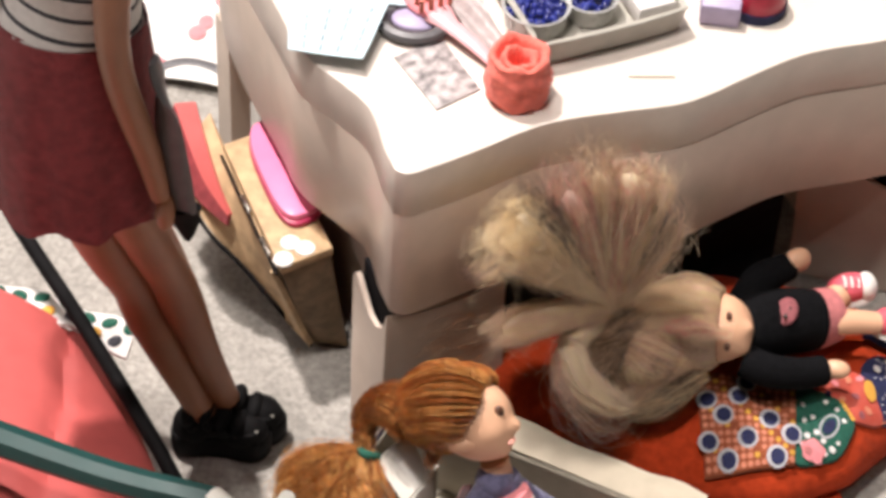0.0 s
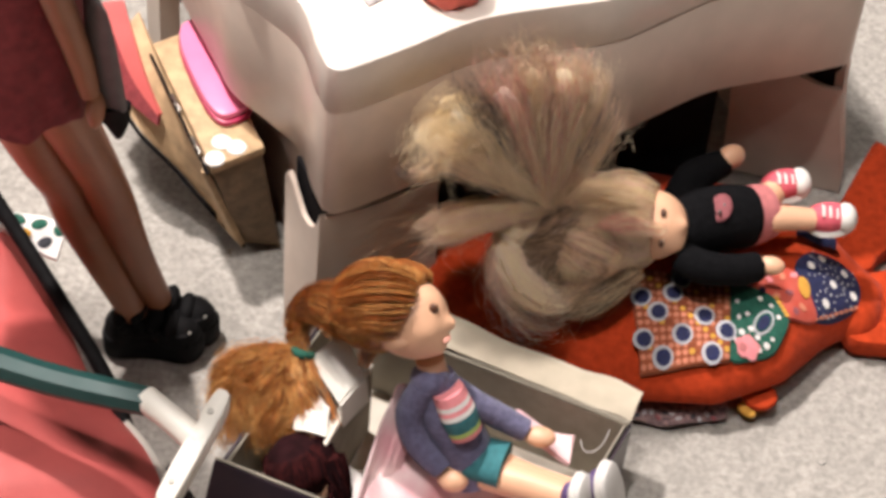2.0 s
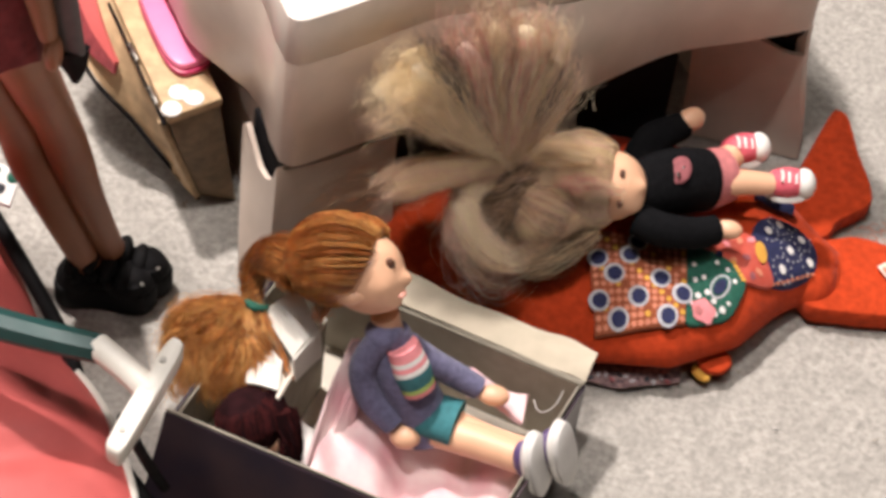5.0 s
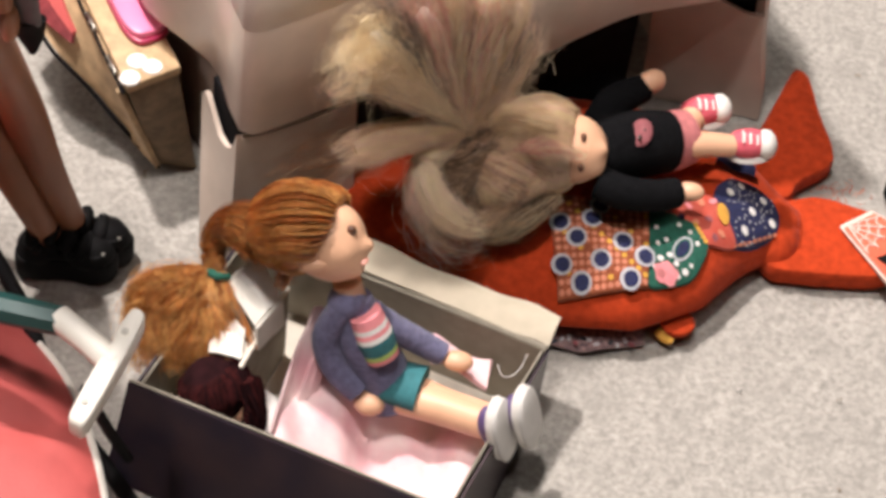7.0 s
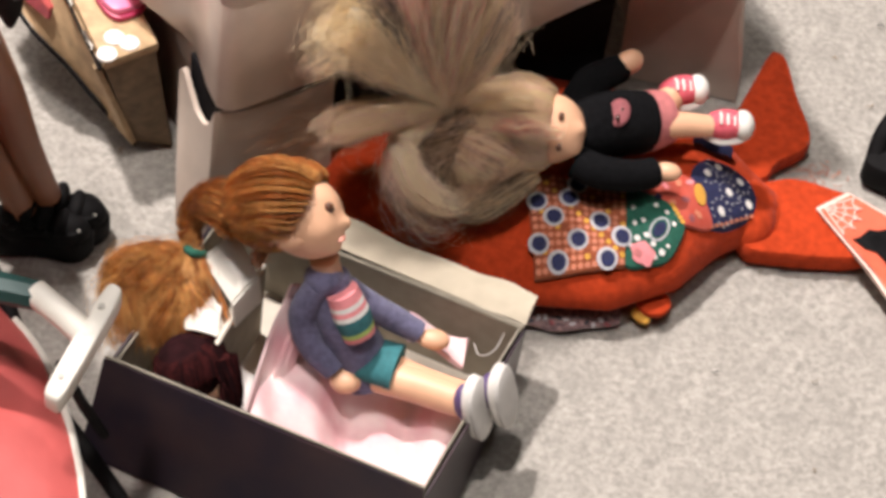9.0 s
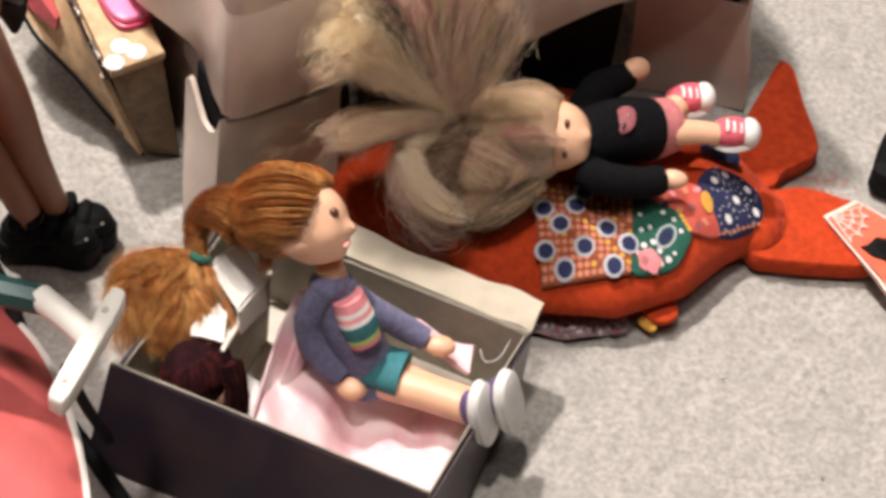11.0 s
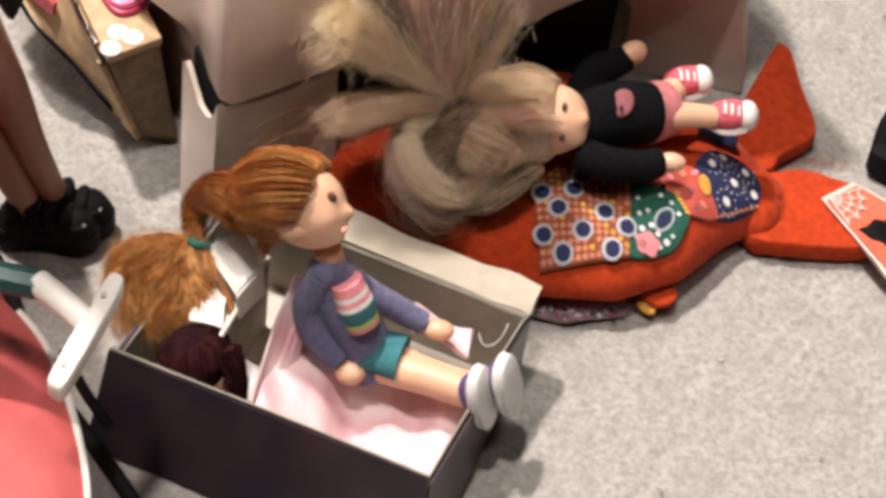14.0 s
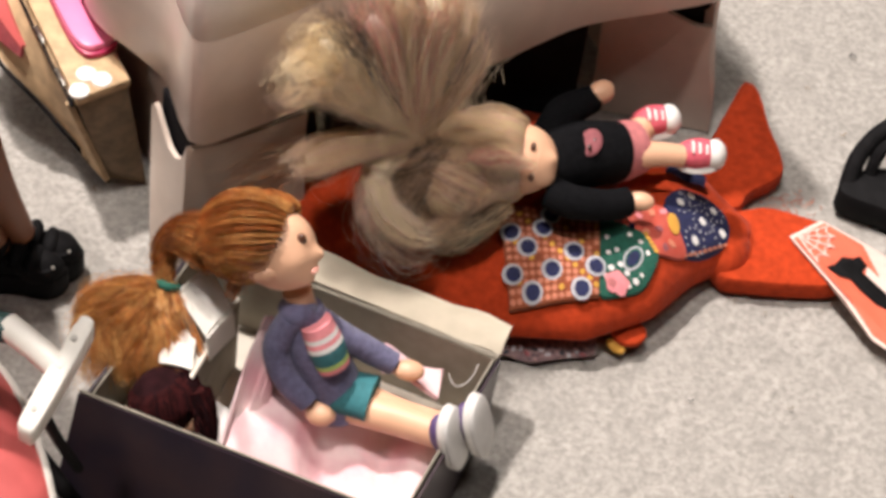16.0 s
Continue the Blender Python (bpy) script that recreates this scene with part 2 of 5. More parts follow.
# ---- mesh helpers, in millimetres ----
class MB:
    def __init__(self):
        self.v, self.f, self.m, self.mats = [], [], [], []

    def slot(self, material):
        if material not in self.mats:
            self.mats.append(material)
        return self.mats.index(material)

    def add(self, verts, faces, material):
        n, s = len(self.v), self.slot(material)
        self.v.extend([tuple(p) for p in verts])
        self.f.extend([tuple(i + n for i in f) for f in faces])
        self.m.extend([s] * len(faces))

    def tube(self, pts, radii, material, seg=10, steps=6, cap=True, flat=1.0, up=(0, 0, 1)):
        pts = [Vector(p) for p in pts]
        if not isinstance(radii, (list, tuple)):
            radii = [radii] * len(pts)
        if steps > 1 and len(pts) > 2:
            path, rr = smooth(pts, radii, steps)
        else:
            path, rr = pts, list(radii)
        verts, faces = [], []
        for i, p in enumerate(path):
            t = (path[min(i + 1, len(path) - 1)] - path[max(i - 1, 0)]).normalized()
            a = t.cross(Vector(up))
            if a.length < 0.05:
                a = t.cross(Vector((1, 0, 0.1)))
            a.normalize()
            b = a.cross(t).normalized()
            for k in range(seg):
                w = 2 * math.pi * k / seg
                verts.append(p + a * (math.cos(w) * rr[i]) + b * (math.sin(w) * rr[i] * flat))
        for i in range(len(path) - 1):
            for k in range(seg):
                j = (k + 1) % seg
                faces.append((i * seg + k, i * seg + j, (i + 1) * seg + j, (i + 1) * seg + k))
        if cap:
            faces.append(tuple(range(seg))[::-1])
            faces.append(tuple(range((len(path) - 1) * seg, len(path) * seg)))
        self.add(verts, faces, material)

    def ball(self, c, r, material, turn=(0, 0, 0), nu=18, nv=12, power=1.0, cut=None):
        if not isinstance(r, (list, tuple)):
            r = (r, r, r)
        m = Euler([radians(a) for a in turn]).to_matrix()
        verts, faces = [], []
        for j in range(nv + 1):
            th = math.pi * j / nv
            for i in range(nu):
                ph = 2 * math.pi * i / nu
                d = Vector((math.sin(th) * math.cos(ph), math.sin(th) * math.sin(ph), math.cos(th)))
                if power != 1.0:
                    d = Vector([math.copysign(abs(q) ** power, q) for q in d])
                verts.append(Vector(c) + m @ Vector([d[k] * r[k] for k in range(3)]))
        for j in range(nv):
            for i in range(nu):
                k = (i + 1) % nu
                f = (j * nu + i, (j + 1) * nu + i, (j + 1) * nu + k, j * nu + k)
                if cut and (sum((verts[q] for q in f), Vector()) / 4 - Vector(c)).dot(Vector(cut[0]).normalized()) > cut[1]:
                    continue
                faces.append(f)
        self.add(verts, faces, material)

    def head(self, c, r, material, bumps, nu=48, nv=34):
        """A round head with soft swellings and hollows: (towards, height, spread)."""
        c = Vector(c)
        b = [((Vector(p) - c).normalized(), h, s) for p, h, s in bumps]
        verts, faces = [], []
        for j in range(nv + 1):
            th = math.pi * j / nv
            for i in range(nu):
                ph = 2 * math.pi * i / nu
                d = Vector((math.sin(th) * math.cos(ph), math.sin(th) * math.sin(ph), math.cos(th)))
                verts.append(c + d * (r + sum(h * math.exp(-(d.angle(q) / s) ** 2) for q, h, s in b)))
        for j in range(nv):
            for i in range(nu):
                k = (i + 1) % nu
                faces.append((j * nu + i, (j + 1) * nu + i, (j + 1) * nu + k, j * nu + k))
        self.add(verts, faces, material)

    def slab(self, outline, z0, z1, material, frame_=None, bev=0.6, low=None):
        """A prism on a plan outline, with softened edges; frame_ maps local points to the world."""
        g = frame_ or (lambda p: p)
        n = len(outline)
        area = sum(outline[i][0] * outline[(i + 1) % n][1] - outline[(i + 1) % n][0] * outline[i][1] for i in range(n))
        if area < 0:
            outline = outline[::-1]

        def inset(d):
            out = []
            for i in range(n):
                a, b, c = Vector(outline[i - 1][:2]), Vector(outline[i][:2]), Vector(outline[(i + 1) % n][:2])
                e, f = (b - a), (c - b)
                e, f = (e.normalized() if e.length else Vector((1, 0))), (f.normalized() if f.length else Vector((1, 0)))
                nrm = Vector((-(e.y + f.y), e.x + f.x))
                nrm = nrm.normalized() if nrm.length > 1e-6 else Vector((-e.y, e.x))
                out.append(b + nrm * d)
            return out

        lo = bev if low is None else low
        rings = [(lo, z0), (lo * 0.3, z0 + lo * 0.3), (0, z0 + lo), (0, z1 - bev), (bev * 0.3, z1 - bev * 0.3), (bev, z1)]
        verts, faces = [], []
        for d, z in rings:
            verts += [g(Vector((p.x, p.y, z))) for p in inset(d)]
        for r in range(len(rings) - 1):
            for i in range(n):
                j = (i + 1) % n
                faces.append((r * n + i, r * n + j, (r + 1) * n + j, (r + 1) * n + i))
        faces.append(tuple(range(n))[::-1])
        faces.append(tuple(range((len(rings) - 1) * n, len(rings) * n)))
        self.add(verts, faces, material)

    def lathe(self, c, profile, material, seg=28):
        """A turned shape round an upright axis at c, from (radius, height) pairs."""
        verts, faces = [], []
        for r, z in profile:
            verts += [(c[0] + r * math.cos(2 * math.pi * i / seg), c[1] + r * math.sin(2 * math.pi * i / seg), c[2] + z) for i in range(seg)]
        for k in range(len(profile) - 1):
            for i in range(seg):
                j = (i + 1) % seg
                faces.append((k * seg + i, k * seg + j, (k + 1) * seg + j, (k + 1) * seg + i))
        self.add(verts, faces, material)

    def dish(self, outline, z0, z1, wall, floor, material, frame_, flare=1.5):
        """An open tray on a plan outline, with a wall of real thickness and a rolled rim."""
        n = len(outline)
        mid = sum((Vector(p) for p in outline), Vector((0, 0))) / n

        def ring(d, z):
            return [frame_(Vector((*(Vector(p) + (Vector(p) - mid).normalized() * d), z))) for p in outline]
        rings = [ring(-flare, z0), ring(0, z1 - 0.8), ring(0.6, z1 - 0.4), ring(0.4, z1), ring(-0.4, z1), ring(-wall, z1 - 0.5), ring(-wall - flare, z0 + floor)]
        verts, faces = [p for r in rings for p in r], []
        for k in range(len(rings) - 1):
            for i in range(n):
                j = (i + 1) % n
                faces.append((k * n + i, k * n + j, (k + 1) * n + j, (k + 1) * n + i))
        faces += [tuple(range(n))[::-1], tuple(range((len(rings) - 1) * n, len(rings) * n))]
        self.add(verts, faces, material)

    def sheet(self, fn, nu, nv, material, thick=0.8):
        """A parametric sheet with a real thickness; fn(s, t) gives a point for s, t in 0..1."""
        top = [[Vector(fn(i / nu, j / nv)) for j in range(nv + 1)] for i in range(nu + 1)]
        verts, faces = [], []
        w = nv + 1
        low = []
        for i in range(nu + 1):
            for j in range(nv + 1):
                du = top[min(i + 1, nu)][j] - top[max(i - 1, 0)][j]
                dv = top[i][min(j + 1, nv)] - top[i][max(j - 1, 0)]
                nn = du.cross(dv)
                nn = nn.normalized() if nn.length > 1e-9 else Vector((0, 0, 1))
                if nn.z < -0.25:
                    nn = -nn
                verts.append(top[i][j])
                low.append(top[i][j] - nn * thick)
        k = len(verts)
        verts += low
        for i in range(nu):
            for j in range(nv):
                q = (i * w + j, (i + 1) * w + j, (i + 1) * w + j + 1, i * w + j + 1)
                faces.append(q)
                faces.append(tuple(x + k for x in q[::-1]))
        edge = [i * w for i in range(nu + 1)] + [nu * w + j for j in range(1, nv + 1)] + [i * w + nv for i in range(nu - 1, -1, -1)] + [j for j in range(nv - 1, 0, -1)]
        for a, b in zip(edge, edge[1:] + edge[:1]):
            faces.append((b, a, a + k, b + k))
        self.add(verts, faces, material)

    def hair(self, pts, r0, r1, n, materials, thick=0.22, frizz=0.6, seed=1, seg=7, flat=1.0, core=0.72):
        """A lock: a soft matted core with n thin strands lying over it."""
        rnd = random.Random(seed)
        pts = [Vector(p) for p in pts]
        path, _ = smooth(pts, [1] * len(pts), max(3, seg // (len(pts) - 1) + 1))
        m = len(path) - 1

        def width(u):
            k = min(1.0, u / 0.62)
            w = r0 + (r1 - r0) * k * k * (3 - 2 * k)
            return w * (1 - 0.6 * max(0.0, (u - 0.62) / 0.38) ** 2)
        frames = []
        for i, p in enumerate(path):
            t = (path[min(i + 1, m)] - path[max(i - 1, 0)]).normalized()
            a = t.cross(Vector((0, 0.77, 0.64)))
            a = a.normalized() if a.length > 0.05 else Vector((1, 0, 0))
            frames.append((p, a, a.cross(t)))
        if core:
            ns, verts, faces = 14, [], []
            for i, (p, a, b) in enumerate(frames):
                for k in range(ns):
                    w = 2 * math.pi * k / ns
                    rr = core * width(i / m) * math.sqrt(max(0.004, 1 - (i / (0.8 * m)) ** 3 if i < 0.8 * m else 0.004)) * (1 + 0.12 * math.sin(3 * w + seed) + 0.08 * math.sin(5 * w + i)) * 1.0
                    verts.append(p + a * (math.cos(w) * rr) + b * (math.sin(w) * rr * flat))
            top = max(2, int(m * 0.8))
            for i in range(top):
                for k in range(ns):
                    j = (k + 1) % ns
                    faces.append((i * ns + k, i * ns + j, (i + 1) * ns + j, (i + 1) * ns + k))
            faces += [tuple(range(ns))[::-1], tuple(range(top * ns, (top + 1) * ns))]
            verts = verts[:(top + 1) * ns]
            self.add(verts, faces, materials[0])
        for s in range(n):
            ang, q = rnd.uniform(0, 2 * math.pi), rnd.uniform(0.9, 1.08) if core else 1.12 * math.sqrt(rnd.uniform(0.06, 1.0))
            last = max(3, int(m * rnd.uniform(0.7, 1.0)))
            first = 0 if rnd.random() < 0.6 else rnd.randrange(0, max(1, m // 2))
            ph = [rnd.uniform(0, 6.28) for _ in range(3)]
            twist = rnd.uniform(-0.7, 0.7)
            loose = rnd.random() < 0.22
            stray = (rnd.uniform(0.2, 1.0) ** 2) * frizz * (1.9 if loose else 1.0)
            fine = thick * (0.55 if loose else 1.0)
            q *= 1.18 if loose else 1.0
            line = []
            for i in range(first, last + 1):
                p, a, b = frames[i]
                u = i / m
                r, w = width(u) * q, ang + twist * u
                e = stray * (0.25 + u)
                line.append(p + a * (math.cos(w) * r) + b * (math.sin(w) * r * flat) + Vector([e * math.sin(ph[k] + u * (6 + 4 * k)) for k in range(3)]))
            if len(line) > 2:
                self.tube(line, [fine * (1 - 0.6 * i / len(line)) for i in range(len(line))], materials[rnd.randrange(len(materials))], 3, 1, False)


def smooth(pts, radii, steps):
    out, rr = [], []
    n = len(pts)
    for i in range(n - 1):
        p0, p1, p2, p3 = pts[max(i - 1, 0)], pts[i], pts[i + 1], pts[min(i + 2, n - 1)]
        for k in range(steps):
            t = k / steps
            out.append(0.5 * ((2 * p1) + (p2 - p0) * t + (2 * p0 - 5 * p1 + 4 * p2 - p3) * t * t + (3 * p1 - p0 - 3 * p2 + p3) * t ** 3))
            rr.append(radii[i] + (radii[i + 1] - radii[i]) * t)
    out.append(pts[-1].copy())
    rr.append(radii[-1])
    return out, rr


def curve2(pts, steps=6, closed=False):
    """A bowed plan line through a few points."""
    p = [Vector((*q, 0)) for q in pts]
    if closed:
        p = [p[-1]] + p + [p[0], p[1]]
        out, _ = smooth(p, [0] * len(p), steps)
        out = out[steps:-steps - 1]
    else:
        out, _ = smooth(p, [0] * len(p), steps)
    return [(q.x, q.y) for q in out]


def table(x, xs, ys):
    return float(np.interp(x, xs, ys))


def mesh_object(name, mb, origin, sharp=40):
    me = bpy.data.meshes.new(name)
    o = Vector(origin)
    me.from_pydata([((Vector(p) - o) / 1000)[:] for p in mb.v], [], mb.f)
    for m in mb.mats:
        me.materials.append(m)
    me.polygons.foreach_set("material_index", mb.m)
    me.polygons.foreach_set("use_smooth", [True] * len(mb.f))
    me.update()
    me.set_sharp_from_angle(angle=radians(sharp))
    return new(name, me)


def single(name, mb, origin, label, category, group="", kind=""):
    """A thing of one mesh, with its origin (mm) at its base."""
    ob = mesh_object(name, mb, origin)
    ob.location = Vector(origin) / 1000
    return tagged(ob, label, category, group, kind)


def thing(name, origin, label, category, group="", kind=""):
    ob = new(name)
    ob.empty_display_size = 0.01
    ob.location = Vector(origin) / 1000
    ob["at"] = [float(c) for c in origin]
    return tagged(ob, label, category, group, kind)


def part(name, mb, parent, label=""):
    """A mesh under a thing, or under one of its parts."""
    root = parent
    while root.parent:
        root = root.parent
    ob = mesh_object(name, mb, root.location * 1000)
    ob.parent = parent
    return tagged(ob, label)


# ---- the room ----
def room():
    rnd = np.random.default_rng(3)
    n, step = 360, 1.25
    x0, y0 = -235.0, -190.0
    noise_a = rnd.normal(0, 1, (n + 1, n + 1))
    for _ in range(1):
        noise_a = (noise_a + np.roll(noise_a, 1, 0) + np.roll(noise_a, 1, 1) + np.roll(noise_a, -1, 0)) / 2.6
    coarse = rnd.normal(0, 1, (n // 8 + 3, n // 8 + 3))
    ii, jj = np.meshgrid(np.arange(n + 1), np.arange(n + 1), indexing="ij")
    a, b = ii / 8, jj / 8
    ia, ib = a.astype(int), b.astype(int)
    fa, fb = a - ia, b - ib
    soft = (coarse[ia, ib] * (1 - fa) + coarse[ia + 1, ib] * fa) * (1 - fb) + (coarse[ia, ib + 1] * (1 - fa) + coarse[ia + 1, ib + 1] * fa) * fb
    z = np.clip(noise_a * 0.36 + soft * 0.14 - 1.0, -2.6, 0.3)
    edge = (ii == 0) | (jj == 0) | (ii == n) | (jj == n)
    z[edge] = -1.4
    jx, jy = rnd.normal(0, 0.25, (2, n + 1, n + 1))
    jx[edge] = jy[edge] = 0
    xs, ys = x0 + ii * step * 1.05 + jx, y0 + jj * step * 1.05 + jy
    verts = np.stack([xs, ys, z], -1).reshape(-1, 3) / 1000
    idx = (ii * (n + 1) + jj)[:-1, :-1].ravel()
    faces = np.stack([idx, idx + n + 1, idx + n + 2, idx + 1], 1)
    X0, X1, Y0, Y1 = x0 / 1000, (x0 + n * step * 1.05) / 1000, y0 / 1000, (y0 + n * step * 1.05) / 1000
    k = len(verts)
    far = [(-2.2, -1.8, -0.0014), (2.0, -1.8, -0.0014), (2.0, 2.4, -0.0014), (-2.2, 2.4, -0.0014)]
    near = [(X0, Y0, -0.0014), (X1, Y0, -0.0014), (X1, Y1, -0.0014), (X0, Y1, -0.0014)]
    verts = verts.tolist() + far + near
    faces = faces.tolist() + [[k + i, k + (i + 1) % 4, k + 4 + (i + 1) % 4, k + 4 + i] for i in range(4)]
    me = bpy.data.meshes.new("floor")
    me.from_pydata(verts, [], faces)
    me.materials.append(CARPET)
    me.polygons.foreach_set("use_smooth", [True] * len(faces))
    me.update()
    tagged(new("floor", me), "light grey-beige wool carpet with a short dense pile", "carpet", kind="structure")

    def wall(name, a, b, c, d, z0, z1, m, label, category):
        mb = MB()
        mb.slab([a, b, c, d], z0, z1, m, None, 2)
        single(name, mb, (0, 0, 0), label, category, kind="structure")

    wall("wall_north", (-2300, 2400), (2100, 2400), (2100, 2500), (-2300, 2500), -1, 2400, WALLPAINT, "plain unseen room wall, paint greyed to limit bounced light", "wall")
    wall("wall_south", (-2300, -1900), (2100, -1900), (2100, -1800), (-2300, -1800), -1, 2400, WALLPAINT, "plain unseen room wall, paint greyed to limit bounced light", "wall")
    wall("wall_west", (-2300, -1800), (-2200, -1800), (-2200, 2400), (-2300, 2400), -1, 2400, WALLPAINT, "plain unseen room wall, paint greyed to limit bounced light", "wall")
    wall("wall_east", (2000, -1800), (2100, -1800), (2100, 2400), (2000, 2400), -1, 2400, WALLPAINT, "plain unseen room wall, paint greyed to limit bounced light", "wall")
    wall("ceiling", (-2300, -1900), (2100, -1900), (2100, 2500), (-2300, 2500), 2400, 2460, CEILPAINT, "plain unseen room ceiling, paint greyed to limit bounced light", "ceiling")


room()


# ---- the doll's dressing table ----
DC, DS = 0.8545, 0.5194


def D(u, v, z):
    """From the table's own axes (along its front, inwards, up) to the room."""
    return Vector((-61 + DC * u - DS * v, -21 + DS * u + DC * v, z))


def DV(p):
    return D(p[0], p[1], p[2])


def dressing_table():
    t_ = thing("dressing_table", D(90, 60, 0), "cream plastic toy dressing table with wavy front and crowded top", "toy table")
    front = curve2([(0.2, 3.5), (3.2, 0.4), (10, 0.4), (26, 2.2), (40, 4.4), (52, 4.7), (70, 1.8), (89, -1.2), (108, 1.8), (126, 4.7), (138, 4.4), (153, 2.2), (169, 0.4), (175.8, 0.4), (178.8, 3.5)], 4)
    right = curve2([(178.4, 12), (176.3, 28), (180, 41), (186, 57), (186, 75), (186, 110), (184, 132), (181, 146)], 4)
    left = curve2([(-2, 146), (-5, 132), (-7, 110), (-7, 75), (-7, 57), (-1, 41), (2.7, 28), (0.6, 12)], 4)
    outline = front + right + left
    mid = Vector((89, 73))

    def shrink(d):
        return [tuple(Vector(p) + (mid - Vector(p)).normalized() * d) for p in outline]

    mb = MB()
    mb.slab(outline, 102.4, 120, TOPBRIGHT, DV, 0.7, 0.15)
    part("tabletop", mb, t_, "thick top with a rounded wavy edge, painted brighter for its light")
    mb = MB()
    # Near-black core: the joint's shade is put in as colour.
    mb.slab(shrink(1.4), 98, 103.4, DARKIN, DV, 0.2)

    def seam(q):
        """The joint under the top closes towards the front corner and along the sides."""
        open_ = min(1.0, max(0.0, (q.x - 40) / 60)) if q.y < 8 else 0.0
        return D(q.x, q.y, q.z + (0.75 - 1.3 * open_ if q.z > 100 else 0.0))
    mb.slab(outline, 61, 102.2, PLASTIC, seam, 0.35)
    part("apron", mb, t_, "cream plastic apron following the wavy front")

    def leg(mirror):
        def g(u, v, z):
            return D(179 - u if mirror else u, v, z)

        def side(s, t):
            q = t * t * (3 - 2 * t)
            a, b = (Vector((-6, 0)).lerp(Vector((-11.6, 12)), s) if mirror else Vector((-0.2, 3)).lerp(Vector((-5.6, 14)), s)), Vector((0.6, 2.2)).lerp(Vector((0.0, 27)), s)
            p = a.lerp(b, q)
            return g(p.x, p.y, t * table(s, [0, 0.12, 0.3, 0.5, 0.7, 0.9, 1], [60.5, 52, 48, 48, 52, 57, 54]))

        def front(s, t):
            q = t * t * (3 - 2 * t)
            inner = (26, 24) if mirror else (40, 4.5)
            a, b = Vector((-6, 0) if mirror else (-0.2, 3)).lerp(Vector(inner), s), Vector((0.6, 2.2)).lerp(Vector((inner[0], inner[1] + 3.5)), s)
            p = a.lerp(b, q)
            ztop = table(s, [0, 0.15, 0.45, 0.6, 1], [48, 46.5, 49, 58.5, 61]) if mirror else table(s, [0, 0.1, 0.3, 0.6, 1], [58.5, 57.5, 55.5, 54.2, 53.5])
            return g(p.x, p.y, t * ztop)
        mb = MB()
        mb.sheet(side, 12, 14, PLASTIC, 1.6)
        mb.sheet(front, 16, 14, PLASTIC, 1.6)
        part("leg", mb, t_)

    # Solid near-black blocks stand in for the shade of the hollow corners.
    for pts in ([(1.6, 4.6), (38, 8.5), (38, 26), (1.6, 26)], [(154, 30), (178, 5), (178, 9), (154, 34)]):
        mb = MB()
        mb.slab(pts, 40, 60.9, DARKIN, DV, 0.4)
        part("shade_block", mb, t_, "near-black block painting the shade of the hollow corner")
    leg(False)
    leg(True)
    mb = MB()
    mb.slab([(-4, 131), (3, 131), (3, 144), (-4, 144)], 0, 61.5, PLASTIC, DV, 0.8)
    part("leg", mb, t_)
    mb = MB()
    mb.slab([(176, 131), (183, 131), (183, 144), (176, 144)], 0, 61.5, PLASTIC, DV, 0.8)
    part("leg", mb, t_)
    # Added near-black panel: the shade of the open knee space.
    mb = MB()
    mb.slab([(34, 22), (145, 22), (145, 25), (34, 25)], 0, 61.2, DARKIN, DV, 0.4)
    part("shade_panel", mb, t_, "added near-black panel for the shade deep in the knee space")
    for u in (8, 168):
        mb = MB()
        mb.slab([(u, 28), (u + 2.5, 28), (u + 2.5, 130), (u, 130)], 0, 61.2, PLASTIC, DV, 0.4)
        part("side_panel", mb, t_, "cream inner side panel")


def ribbon_roll():
    mb = MB()
    c = D(44, 19, 120)

    def wall(r_out, r_in, z_top, dip, seed):
        """One crumpled turn of gauze: up the outside, over the rim and down the inside."""
        def at(s, t):
            a = 2 * math.pi * s
            n1 = noise.noise((1.6 * math.cos(a) + seed, 1.6 * math.sin(a), 0.0))
            n2 = noise.noise((3.4 * math.cos(a), 3.4 * math.sin(a) + seed, 4.0 * t))
            top = z_top + 1.8 * n1
            if t < 0.6:
                u = t / 0.6
                r = r_out * (0.93 + 0.10 * math.sin(math.pi * u)) + 0.4 * n2 + 0.4 * math.sin(14 * u + 3.0 * n1 + a)
                z = 0.2 + top * u
            else:
                u = (t - 0.6) / 0.4
                r = r_out * 0.93 + (r_in - r_out * 0.93) * min(1.0, 2.2 * u) + 0.5 * n2
                z = 0.2 + top + 0.9 * math.sin(math.pi * min(1.0, 2.0 * u)) - dip * u * u
            return c + Vector((r * math.cos(a), r * math.sin(a), max(0.1, z)))
        mb.sheet(at, 64, 30, RIBBON, 0.4)
    wall(9.0, 6.0, 15.4, 9.0, 1.0)
    wall(5.6, 3.2, 14.2, 9.0, 5.0)
    mb.lathe(c, [(0.1, 6.0), (3.4, 5.8), (6.4, 5.4), (7.6, 4.0), (7.6, 0.4), (0.1, 0.3)], RIBBON, 24)

    single("ribbon_roll", mb, c, "coral gauze ribbon rolled into a fat coil on the table", "ribbon")


